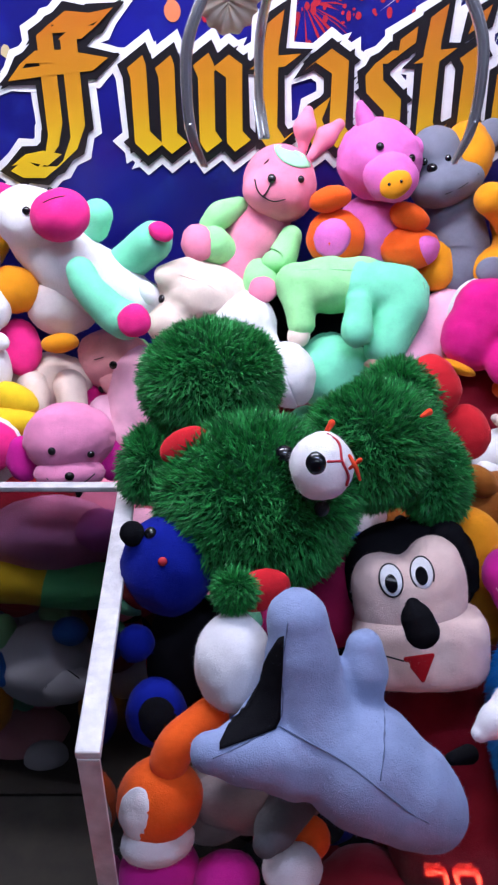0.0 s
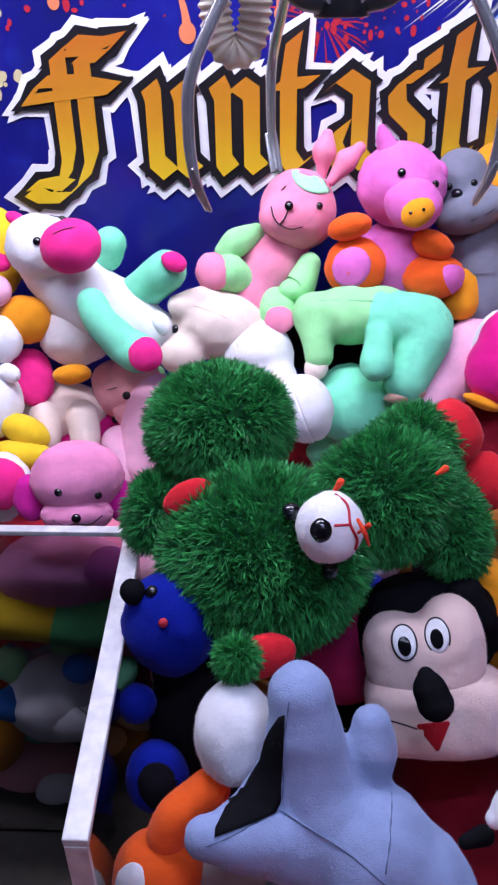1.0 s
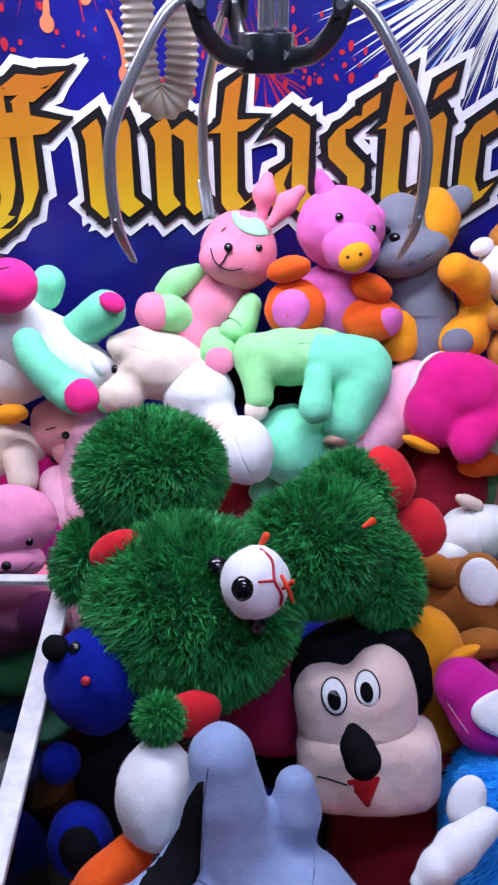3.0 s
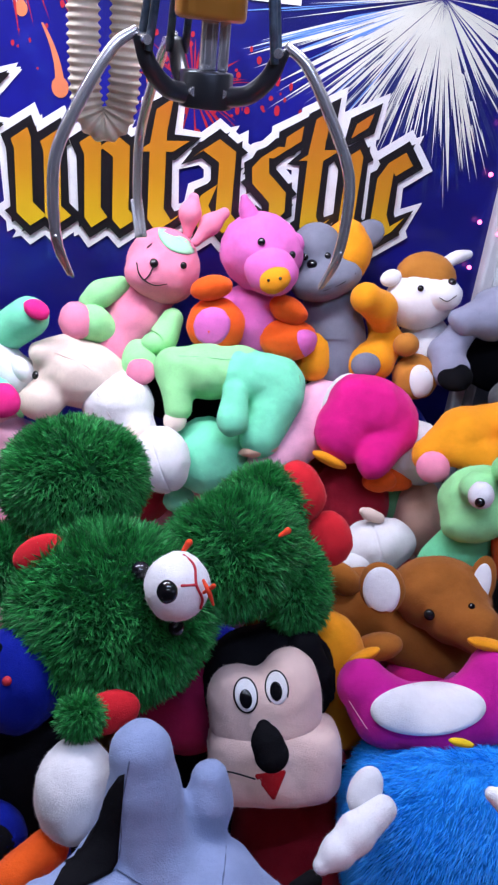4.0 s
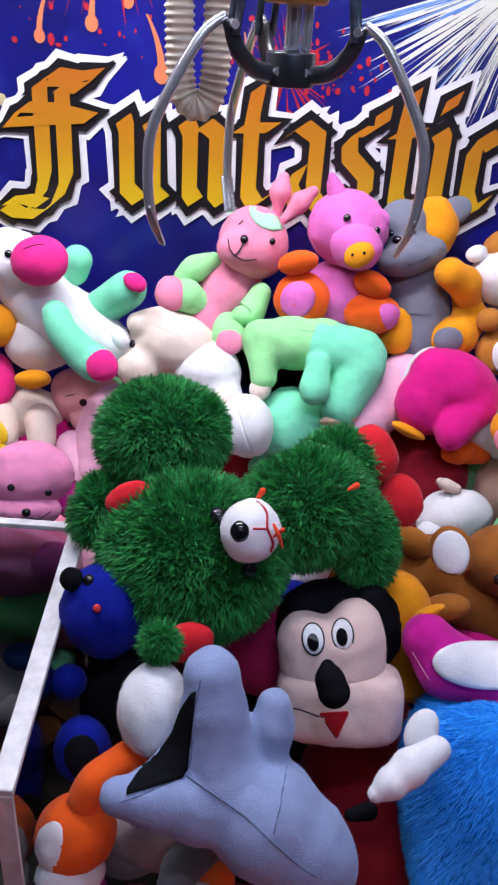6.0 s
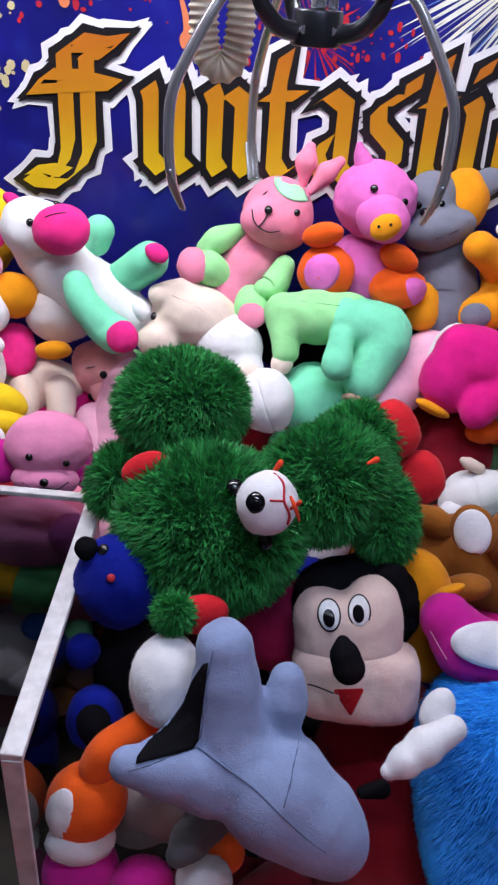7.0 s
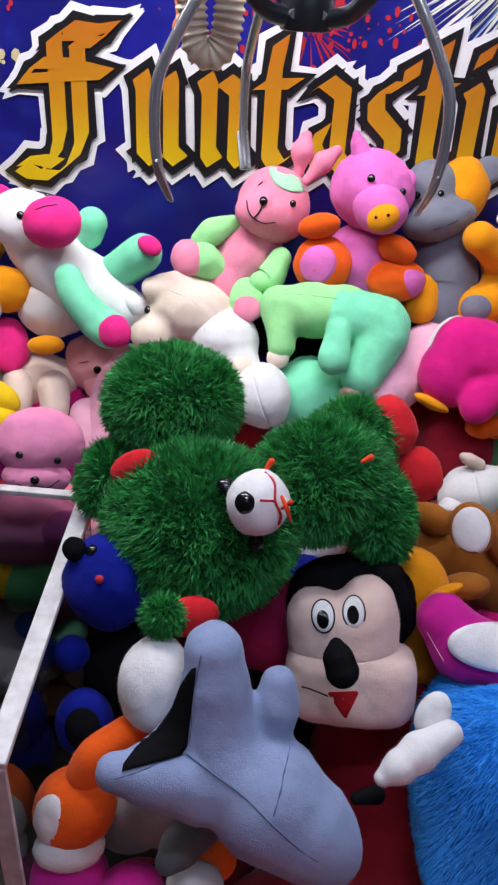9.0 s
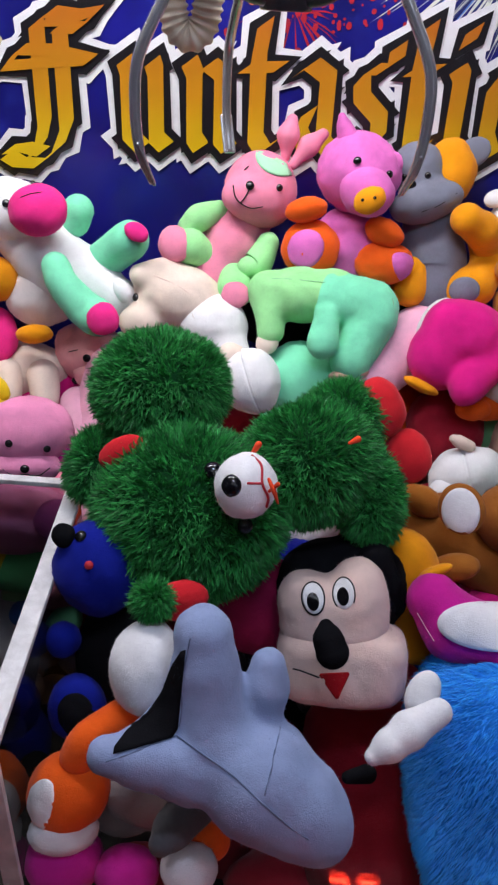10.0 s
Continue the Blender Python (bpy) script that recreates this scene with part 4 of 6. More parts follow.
foot_pad = pod(t, "foot_pad", (0.3429, 0.752, 1.2146), (0.0183, 0.0164, 0.0104), (59.9, -6.7, -7.7), BLACK)
hip = pod(t, "hip", (0.419, 0.76, 1.1976), (0.0315, 0.0189, 0.0202), (55.6, -27.9, 6.2), GREYDARK)

t = toy("plush_dog", "cream and white plush dog lying on its belly on the pile", (-0.038, 0.751, 1.124))
head = blob(t, "head", [("e", (-0.0485, 0.775, 1.1858), (0.0493, 0.0352, 0.038), (64.5, 7.4, -7.9), 2), ("e", (-0.0841, 0.75, 1.1647), (0.023, 0.0207, 0.0197), (64.6, -3.5, -2.8), 2), ("c", [(-0.0616, 0.77, 1.2163, 0.0115), (-0.0856, 0.76, 1.2121, 0.0113)])], 0.0092, CREAM)
body = blob(t, "body", [("e", (-0.008, 0.755, 1.1619), (0.0373, 0.035, 0.0325), (63.1, 19, -13.8), 2), ("e", (0.0096, 0.735, 1.1435), (0.023, 0.0207, 0.0197), (64.6, -3.5, -2.8), 2)], 0.0093, WHITE)
bead(head, "eye", (-0.0898, 0.755, 1.1894), (-0.77, -0.54, 0.33), (0.0046, 0.0046), BEAD)
# seam a touch darker than the cream, for the shade in its groove
tube(head, "seam", [(-0.0704, 0.7523, 1.2159, 0.0005), (-0.039, 0.7438, 1.2068, 0.0005), (-0.0167, 0.7441, 1.1858, 0.0005)], PEACHLIGHT, small=True)
stitch(body, "seam", [(-0.0300, 0.735, 1.1850), (-0.0150, 0.725, 1.1650), (-0.0050, 0.722, 1.1450)], WHITESEAMSHADE, 0.0004)
tail = pod(t, "tail", (0.015, 0.715, 1.1473), (0.0157, 0.0146, 0.0121), (64.6, -3.5, -2.8), CREAM)

t = toy("plush_pony", "mint and lime plush pony lying face down on the pile", (0.099, 0.735, 1.132))
body = blob(t, "body", [("c", [(0.0487, 0.76, 1.2032, 0.0219), (0.0821, 0.755, 1.2050, 0.0270), (0.1156, 0.755, 1.2045, 0.0278)]), ("c", [(0.0516, 0.745, 1.1881, 0.016), (0.0534, 0.735, 1.1708, 0.0142)])], 0.0092, LIME)
rump = blob(t, "rump", [("c", [(0.1108, 0.752, 1.2030, 0.0285), (0.1530, 0.748, 1.1965, 0.0300)]), ("c", [(0.1540, 0.735, 1.1850, 0.0250), (0.1365, 0.712, 1.1540, 0.0215)]), ("c", [(0.1085, 0.722, 1.1955, 0.0125), (0.1060, 0.703, 1.1745, 0.0160)])], 0.0048, MINT, label="mint rump")
stitch(rump, "seam", [(0.1700, 0.735, 1.2120), (0.1740, 0.722, 1.1900), (0.1600, 0.705, 1.1650)], LIMESEAMSHADE, 0.0004)
stitch(body, "seam", [(0.0500, 0.745, 1.2250), (0.0800, 0.735, 1.2270), (0.1050, 0.735, 1.2270)], LIMESEAMSHADE, 0.0003)
foot_pad = pod(t, "foot_pad", (0.1352, 0.702, 1.1433), (0.0202, 0.0067, 0.0108), (64.2, -10.7, 0.7), PEACH)
hoof = pod(t, "hoof", (0.0505, 0.728, 1.1596), (0.0119, 0.0114, 0.0093), (62.7, -21.4, 6.3), CREAM)

t = toy("plush_puma", "black plush toy pressed between the pile and the back panel", (0.110, 0.820, 1.090))
body = tube(t, "body", [(0.0450, 0.825, 1.1500, 0.0340), (0.1000, 0.822, 1.1600, 0.0400), (0.1700, 0.822, 1.1650, 0.0380)], BLACK)
head = pod(t, "head", (0.1950, 0.800, 1.1650), (0.0300, 0.0300, 0.0280), (62, 5, -6), BLACK)

t = toy("plush_mouse", "mint and white plush toy half buried in the pile", (0.063, 0.72, 1.079))
body = pod(t, "body", (0.089, 0.735, 1.1162), (0.0424, 0.04, 0.0371), (62.2, 23.5, -16.3), MINT)
head = pod(t, "head", (0.0366, 0.705, 1.1266), (0.0304, 0.0349, 0.0294), (62.7, -21.4, 6.3), WHITE, seam=1)

t = toy("plush_bunny", "soft pink plush toy wedged under the mint pony", (0.18, 0.745, 1.098))
body = tube(t, "body", [(0.2118, 0.77, 1.1627, 0.0314), (0.1771, 0.745, 1.1406, 0.0332), (0.152, 0.72, 1.1236, 0.0255)], PINKLIGHT)

t = toy("plush_bear", "magenta plush bear lying face down with white and orange patches", (0.253, 0.714, 1.099))
body = blob(t, "body", [("e", (0.2567, 0.735, 1.1764), (0.0486, 0.037, 0.0364), (63.1, 19, -13.8), 2), ("e", (0.2245, 0.718, 1.1600), (0.0300, 0.0335, 0.0276), (63.4, -17, 3.9), 2), ("e", (0.2440, 0.730, 1.1830), (0.0380, 0.0300, 0.0310), (63.1, 12, -10), 2.6), ("c", [(0.2800, 0.712, 1.1631, 0.0185), (0.2540, 0.688, 1.1500, 0.0160), (0.2480, 0.682, 1.1440, 0.0150)])], 0.0095, MAGENTA)
shoulder = pod(t, "shoulder", (0.2238, 0.742, 1.1865), (0.0197, 0.0289, 0.0194), (63.1, 19, -13.8), WHITE)
skirt = pod(t, "skirt", (0.3052, 0.725, 1.1359), (0.0364, 0.034, 0.0282), (62.2, 23.5, -16.3), WHITE)
hem = pod(t, "hem", (0.2085, 0.700, 1.1370), (0.0190, 0.0060, 0.0100), (63.1, 19, -13.8), YELLOWORANGE)
hem = pod(t, "hem", (0.2796, 0.71, 1.1114), (0.0245, 0.0128, 0.0149), (64.6, 5.6, -7), ORANGE)

t = toy("plush_lion", "yellow-orange plush toy with pink pads lying across the pile", (0.345, 0.672, 1.145))
body = blob(t, "body", [("c", [(0.2998, 0.675, 1.1609, 0.0161), (0.338, 0.69, 1.1767, 0.0268), (0.3911, 0.7, 1.1813, 0.0297)]), ("c", [(0.3265, 0.668, 1.1658, 0.0126), (0.3537, 0.66, 1.1668, 0.016), (0.3754, 0.665, 1.173, 0.0149)])], 0.0069, YELLOWORANGE)
foot_pad = pod(t, "foot_pad", (0.2999, 0.655, 1.1579), (0.0163, 0.0152, 0.011), (59.5, 10.6, -17.8), PINK)
foot_pad = pod(t, "foot_pad", (0.3758, 0.66, 1.1975), (0.0146, 0.018, 0.0098), (59.9, -6.7, -7.7), PINK)

t = toy("plush_frog", "bright green plush frog with bulging white eyes", (0.32, 0.587, 1.048))
head = blob(t, "head", [("e", (0.3266, 0.6, 1.1569), (0.0383, 0.0309, 0.0311), (58.9, -15.3, -2.5), 2), ("e", (0.3223, 0.585, 1.1447), (0.0327, 0.0211, 0.0242), (58.6, -17, -1.5), 2), ("e", (0.3104, 0.58, 1.1814), (0.0153, 0.0132, 0.0128), (59.9, -6.7, -7.7), 2), ("e", (0.3373, 0.58, 1.2016), (0.0172, 0.0131, 0.0136), (59.9, -6.7, -7.7), 2)], 0.0073, LIME)
bulge_a = pod(t, "eye_bulge", (0.3075, 0.563, 1.1834), (0.0109, 0.0119, 0.0091), (59.9, 6.3, -15.2), WHITE)
bulge_b = pod(t, "eye_bulge", (0.333, 0.565, 1.2049), (0.0138, 0.0109, 0.0099), (59.5, 10.6, -17.8), WHITE)
bead(bulge_a, "eye", (0.303, 0.5533, 1.1821), (-0.38, -0.92, 0.1), (0.0044, 0.0044), BEAD)
bead(bulge_b, "eye", (0.3313, 0.5547, 1.2009), (-0.23, -0.94, -0.26), (0.0039, 0.0039), BEAD)
body = tube(t, "body", [(0.334, 0.61, 1.1115, 0.0245), (0.3089, 0.6, 1.0841, 0.0245), (0.3001, 0.6, 1.0668, 0.0191)], MINTBRIGHT)

t = toy("plush_lamb", "small white plush lamb beside the brown elephant", (0.251, 0.661, 1.029))
head = pod(t, "head", (0.2640, 0.665, 1.0570), (0.0400, 0.0290, 0.0293), (59.9, -18, -2), WHITE, seam=1)
ear = tube(t, "ear", [(0.26, 0.665, 1.0908, 0.0059), (0.248, 0.665, 1.0958, 0.0064), (0.2427, 0.665, 1.0984, 0.0041)], PEACHLIGHT)
muzzle = pod(t, "muzzle", (0.2386, 0.645, 1.0476), (0.0153, 0.013, 0.0127), (59.9, -6.7, -7.7), WHITE)

t = toy("plush_cub", "peach plush toy sunk into the pile", (0.31, 0.728, 1.033))
body = pod(t, "body", (0.3231, 0.715, 1.0628), (0.0294, 0.0422, 0.0322), (59.9, -6.7, -7.7), PEACH)
scarf = pod(t, "scarf", (0.2979, 0.74, 1.0769), (0.0246, 0.0401, 0.0226), (59.9, -6.7, -7.7), GREENDULL)

t = toy("plush_apple", "dark red plush cushion between the other toys", (0.256, 0.715, 1.043))
body = pod(t, "body", (0.2479, 0.73, 1.0734), (0.0419, 0.0457, 0.0307), (59.9, -6.7, -7.7), DARKRED)
stalk = pod(t, "stalk", (0.2648, 0.7, 1.1147), (0.0181, 0.0121, 0.0121), (59.9, -6.7, -7.7), ORANGE)

t = toy("plush_elephant", "brown plush elephant with white-lined ears lying on its side", (0.265, 0.543, 1.002))
body = blob(t, "body", [("c", [(0.1895, 0.6, 1.0336, 0.0291), (0.2311, 0.585, 1.0402, 0.0366), (0.2762, 0.56, 1.0383, 0.0359)]), ("e", (0.2971, 0.54, 1.0308), (0.0387, 0.029, 0.0305), (59.9, -6.7, -7.7), 2)], 0.0099, BROWN)
head = blob(t, "head", [("e", (0.2887, 0.55, 1.0866), (0.0449, 0.0345, 0.0357), (60.1, 2, -12.7), 2), ("c", [(0.2954, 0.525, 1.0833, 0.0264), (0.3088, 0.505, 1.0848, 0.0189), (0.3228, 0.5, 1.0788, 0.012)])], 0.0091, BROWN)
ear_a = blob(t, "ear", [("e", (0.2235, 0.525, 1.1130), (0.0190, 0.0215, 0.006), (56, -24, 4), 2)], 0.0029, BROWN)
applique(ear_a, "ear_lining", (0.2215, 0.5195, 1.1140), (0.0150, 0.0010, 0.0047), (0.0045, -0.0105, -0.0160), (0.323, 0.767, -0.555), WHITE, 0.001)
ear_b = blob(t, "ear", [("e", (0.3183, 0.54, 1.1105), (0.0117, 0.0225, 0.006), (60, 3.7, -13.7), 2)], 0.0031, BROWN)
applique(ear_b, "ear_lining", (0.3147, 0.5343, 1.1114), (0.0079, -0.0019, -0.0005), (-0.0032, -0.0086, -0.0158), (0.434, 0.733, -0.524), WHITE, 0.001)
bead(head, "eye", (0.2672, 0.5178, 1.0909), (-0.72, -0.67, 0.17), (0.005, 0.005), BEAD)
bead(head, "eye", (0.2986, 0.5111, 1.1065), (-0.12, -0.26, 0.96), (0.003, 0.003), BEAD)
arm = pod(t, "arm", (0.2219, 0.5, 1.0715), (0.0205, 0.0117, 0.0129), (59.1, -13.6, -3.6), CARAMELDARK)
paw = pod(t, "paw", (0.2049, 0.58, 1.0793), (0.0213, 0.0139, 0.0141), (58.1, 19.2, -23.1), CARAMELDARK)

t = toy("plush_ball", "orange and yellow plush toy against the side glass", (0.368, 0.547, 1.05))
body = pod(t, "body", (0.3702, 0.575, 1.1224), (0.03, 0.0492, 0.0317), (59.9, -6.7, -7.7), ORANGE)
leg = pod(t, "leg", (0.3654, 0.52, 1.0717), (0.027, 0.0218, 0.0219), (59.9, -6.7, -7.7), YELLOW)

t = toy("plush_duck", "magenta plush toy with white belly and orange toes, on its back", (0.246, 0.435, 1.029))
body = blob(t, "body", [("c", [(0.1938, 0.445, 1.0835, 0.0205), (0.212, 0.435, 1.0671, 0.025), (0.2479, 0.43, 1.0579, 0.028), (0.2853, 0.435, 1.0697, 0.0264), (0.297, 0.445, 1.0949, 0.0227)]), ("e", (0.2522, 0.44, 1.054), (0.0437, 0.0276, 0.025), (59.9, -6.7, -7.7), 2)], 0.0063, MAGENTADEEP)
applique(body, "belly", (0.2371, 0.4203, 1.0858), (0.0409, -0.0044, 0.0067), (0.0016, -0.0099, -0.0163), (0.376, 0.663, -0.648), WHITE, 0.0032, label="white belly panel")
toe = pod(t, "toe", (0.1950, 0.460, 1.0990), (0.0140, 0.0042, 0.0085), (55.6, -27.9, 6.2), YELLOWORANGE)
toe = pod(t, "toe", (0.291, 0.455, 1.1151), (0.0181, 0.005, 0.0104), (60, 3.7, -13.7), YELLOWORANGE)
bow = pod(t, "bow", (0.2421, 0.375, 1.1026), (0.0088, 0.0028, 0.0035), (60.1, 2, -12.7), YELLOW)
tube(body, "loose_thread", [(0.1798, 0.4296, 1.0832, 0.0003), (0.1878, 0.4222, 1.0739, 0.0003), (0.1926, 0.4166, 1.0693, 0.0003)], PINKLIGHT, small=True)

t = toy("plush_seal", "white plush toy beside the magenta one", (0.313, 0.42, 1.064))
body = pod(t, "body", (0.3131, 0.42, 1.0821), (0.0178, 0.0276, 0.0204), (59.9, -6.7, -7.7), WHITE)

t = toy("plush_monster", "shaggy bright blue plush monster with white horns and paws", (0.2, 0.319, 0.921))
body = pod(t, "body", (0.2790, 0.355, 0.9850), (0.0960, 0.0900, 0.0640), (60.1, 0.2, -11.7), BLUESKIN, sq=3.6, taper=0.18)
fur(body, 80000, 0.0068, BLUEFUR, (-0.30, -0.20, -0.70), 2, 0.0004, 0.00022, 0.12, 0.30)
horn = blob(t, "horn", [("e", (0.1740, 0.354, 1.0832), (0.0108, 0.0165, 0.0080), (59.3, 12.4, -18.8), 2)], 0.0046, WHITE)
paw = blob(t, "paw", [("c", [(0.1830, 0.342, 1.0815, 0.0088), (0.1628, 0.328, 1.0790, 0.0112), (0.1500, 0.320, 1.0720, 0.0098), (0.1410, 0.316, 1.0665, 0.0056)])], 0.0037, WHITE)
horn = tube(t, "horn", [(0.2149, 0.29, 1.1625, 0.0039), (0.2271, 0.285, 1.1585, 0.0103)], WHITE)
shoe = pod(t, "shoe", (0.2691, 0.285, 0.9665), (0.0238, 0.0159, 0.0159), (59.9, -6.7, -7.7), BLACK)

t = toy("plush_doll", "black-hooded plush toy with a cream face, red mouth and red body", (0.148, 0.427, 0.816))
hood = pod(t, "hood", (0.1260, 0.472, 1.0640), (0.0527, 0.0412, 0.0399), (61.4, -10.8, 0.1), BLACK, sq=2.4)
body = tube(t, "body", [(0.1648, 0.44, 0.9222, 0.057), (0.1685, 0.41, 0.9019, 0.0636), (0.1711, 0.37, 0.8771, 0.0614)], DEEPRED)
sideburn = blob(t, "sideburn", [("c", [(0.1487, 0.462, 1.1034, 0.0138), (0.1613, 0.452, 1.0893, 0.0085), (0.1690, 0.447, 1.0702, 0.0050)])], 0.0046, BLACK)
face = blob(t, "brow", [("e", (0.1200, 0.44, 1.0670), (0.0415, 0.032, 0.0307), (61.9, -3.7, -3.7), 2.8), ("e", (0.0955, 0.438, 1.0840), (0.0190, 0.0206, 0.0171), (60.6, -16.9, 3.6), 2), ("e", (0.1345, 0.442, 1.0905), (0.0215, 0.0250, 0.0205), (61.9, 2.4, -7), 2)], 0.0059, FACE)
cheek = blob(t, "cheek", [("e", (0.1288, 0.425, 1.0340), (0.0495, 0.0313, 0.0352), (61.9, -3.7, -3.7), 3.7), ("e", (0.1400, 0.425, 1.0430), (0.0321, 0.0275, 0.0253), (61.8, -6.4, -2.3), 2)], 0.0060, FACE)
applique(face, "eye_rim", (0.1015, 0.4249, 1.0943), (0.0085, 0.0002, 0.002), (0.0028, -0.0062, -0.0111), (0.197, 0.715, -0.671), THREAD, 0.0004)
applique(face, "eye_white", (0.1015, 0.4249, 1.0943), (0.0074, 0.0002, 0.0018), (0.0025, -0.0056, -0.01), (0.197, 0.715, -0.671), EYEWHITE, 0.001)
applique(face, "pupil", (0.1017, 0.4234, 1.0923), (0.0042, 0.0001, 0.001), (0.0015, -0.0033, -0.0059), (0.197, 0.712, -0.674), BEAD, 0.0016)
applique(face, "eye_rim", (0.1234, 0.4264, 1.0997), (0.0085, 0.0002, 0.002), (0.0028, -0.0062, -0.0111), (0.232, 0.715, -0.659), THREAD, 0.0004)
applique(face, "eye_white", (0.1234, 0.4264, 1.0997), (0.0074, 0.0002, 0.0018), (0.0025, -0.0056, -0.01), (0.232, 0.715, -0.659), EYEWHITE, 0.001)
applique(face, "pupil", (0.1231, 0.4253, 1.0979), (0.0042, 0.0001, 0.001), (0.0015, -0.0033, -0.0059), (0.232, 0.713, -0.662), BEAD, 0.0016)
nose = blob(t, "nose", [("c", [(0.1085, 0.386, 1.1065, 0.0045), (0.1105, 0.380, 1.1005, 0.0098), (0.1140, 0.375, 1.0930, 0.0115)])], 0.0032, BLACK)
applique(cheek, "mouth", (0.1220, 0.3931, 1.0435), (0.0136, 0, 0.0026), (0.0024, -0.0067, -0.0122), (0.231, 0.641, -0.732), LIPRED, 0.0008, True)
tube(cheek, "mouth_line", [(0.0905, 0.3985, 1.0480, 0.0006), (0.0960, 0.3945, 1.0510, 0.0006), (0.1090, 0.3905, 1.0500, 0.0006)], THREAD, small=True)
shoe = blob(t, "shoe", [("c", [(0.1500, 0.508, 1.0800, 0.0215), (0.1765, 0.502, 1.0690, 0.0290), (0.1950, 0.487, 1.0450, 0.0285), (0.1980, 0.475, 1.0130, 0.0230)])], 0.0060, YELLOWORANGE)
bow_tie = tube(t, "bow_tie", [(0.128, 0.32, 1.0375, 0.0039), (0.1427, 0.33, 1.029, 0.0064)], BLACK)

t = toy("plush_cushion", "deep magenta plush cushion under the green bear", (0.066, 0.47, 0.985))
body = pod(t, "body", (0.0640, 0.475, 1.0350), (0.0400, 0.0420, 0.0280), (60, 8, -6), PLUM)

t = toy("plush_teddy", "shaggy dark green plush bear with white muzzle lying on its side", (0.058, 0.457, 1.078))
head = pod(t, "head", (0.005, 0.465, 1.1314), (0.0698, 0.0637, 0.0534), (61.8, -6.4, -2.3), GREENSKIN)
body = pod(t, "body", (0.0922, 0.503, 1.1600), (0.0520, 0.0445, 0.0425), (60.1, -19.5, 5.1), GREENSKIN)
leg = pod(t, "leg", (0.1158, 0.545, 1.1752), (0.035, 0.0301, 0.0277), (59.1, -23.8, 7.9), GREENSKIN)
leg_b = pod(t, "leg", (0.1409, 0.5, 1.1368), (0.0245, 0.0377, 0.0249), (60.9, -15.2, 2.6), GREENSKIN)
paw = pod(t, "paw", (-0.03, 0.55, 1.1928), (0.0521, 0.0455, 0.039), (61.8, -6.4, -2.3), GREENSKIN)
arm = pod(t, "arm", (-0.0815, 0.515, 1.1363), (0.0168, 0.0271, 0.0176), (61.8, 6.9, -9.4), GREENSKIN)
fur(head, 17160, 0.0080, GREENFUR)
fur(body, 10560, 0.0080, GREENFUR)
fur(leg, 5610, 0.0080, GREENFUR)
fur(leg_b, 4950, 0.0080, GREENFUR)
fur(paw, 10560, 0.0080, GREENFUR)
fur(arm, 2475, 0.0080, GREENFUR)
foot_pad = pod(t, "foot_pad", (0.1475, 0.55, 1.1886), (0.0204, 0.0253, 0.016), (59.1, -23.8, 7.9), RED)
foot_pad = pod(t, "foot_pad", (0.1738, 0.535, 1.1541), (0.0196, 0.0226, 0.0148), (60.9, -15.2, 2.6), RED)
muzzle = pod(t, "muzzle", (0.0474, 0.425, 1.1897), (0.0211, 0.0223, 0.0195), (61.8, 6.9, -9.4), WHITE)
nose = pod(t, "nose", (0.0401, 0.391, 1.2126), (0.0063, 0.007, 0.0046), (61.8, -6.4, -2.3), BEAD)
bead(head, "eye", (0.0239, 0.4409, 1.1897), (0.17, -0.5, 0.85), (0.0066, 0.0066), BEAD)
bead(head, "eye", (0.0488, 0.4221, 1.1581), (0.46, -0.77, 0.45), (0.0058, 0.0058), BEAD)
tube(muzzle, "mouth", [(0.0497, 0.4098, 1.2025, 0.0009), (0.0587, 0.4124, 1.2013, 0.0009)], REDTHREAD, small=True)
tube(muzzle, "mouth", [(0.0507, 0.4293, 1.2114, 0.0009), (0.0573, 0.422, 1.2088, 0.0009), (0.0587, 0.4124, 1.2013, 0.0009), (0.0632, 0.4114, 1.1913, 0.0009), (0.0626, 0.4111, 1.184, 0.0009)], REDTHREAD, small=True)
ear = pod(t, "ear", (-0.0461, 0.475, 1.1772), (0.0189, 0.0116, 0.0076), (58.6, -25.5, 9), RED)
ear = pod(t, "ear", (0.007, 0.392, 1.1133), (0.0209, 0.0136, 0.0086), (60.6, -16.9, 3.6), RED)
ear_tuft = pod(t, "ear_tuft", (-0.0091, 0.38, 1.1233), (0.0101, 0.0101, 0.0081), (61.8, -6.4, -2.3), GREENSKIN)
fur(ear_tuft, 1400, 0.0072, GREENFUR)
ribbon = tube(t, "ribbon", [(0.0627, 0.41, 1.2067, 0.001), (0.0665, 0.405, 1.2012, 0.0015), (0.0697, 0.405, 1.1919, 0.0008)], ORANGERED)
ribbon = tube(t, "ribbon", [(0.0636, 0.41, 1.1973, 0.001), (0.0688, 0.405, 1.2066, 0.0015)], ORANGERED)
ribbon = tube(t, "ribbon", [(0.051, 0.44, 1.2073, 0.0016), (0.0542, 0.44, 1.2138, 0.0024)], ORANGERED)
ribbon = tube(t, "ribbon", [(0.1161, 0.455, 1.2107, 0.0012), (0.1223, 0.46, 1.2115, 0.0025)], ORANGERED)

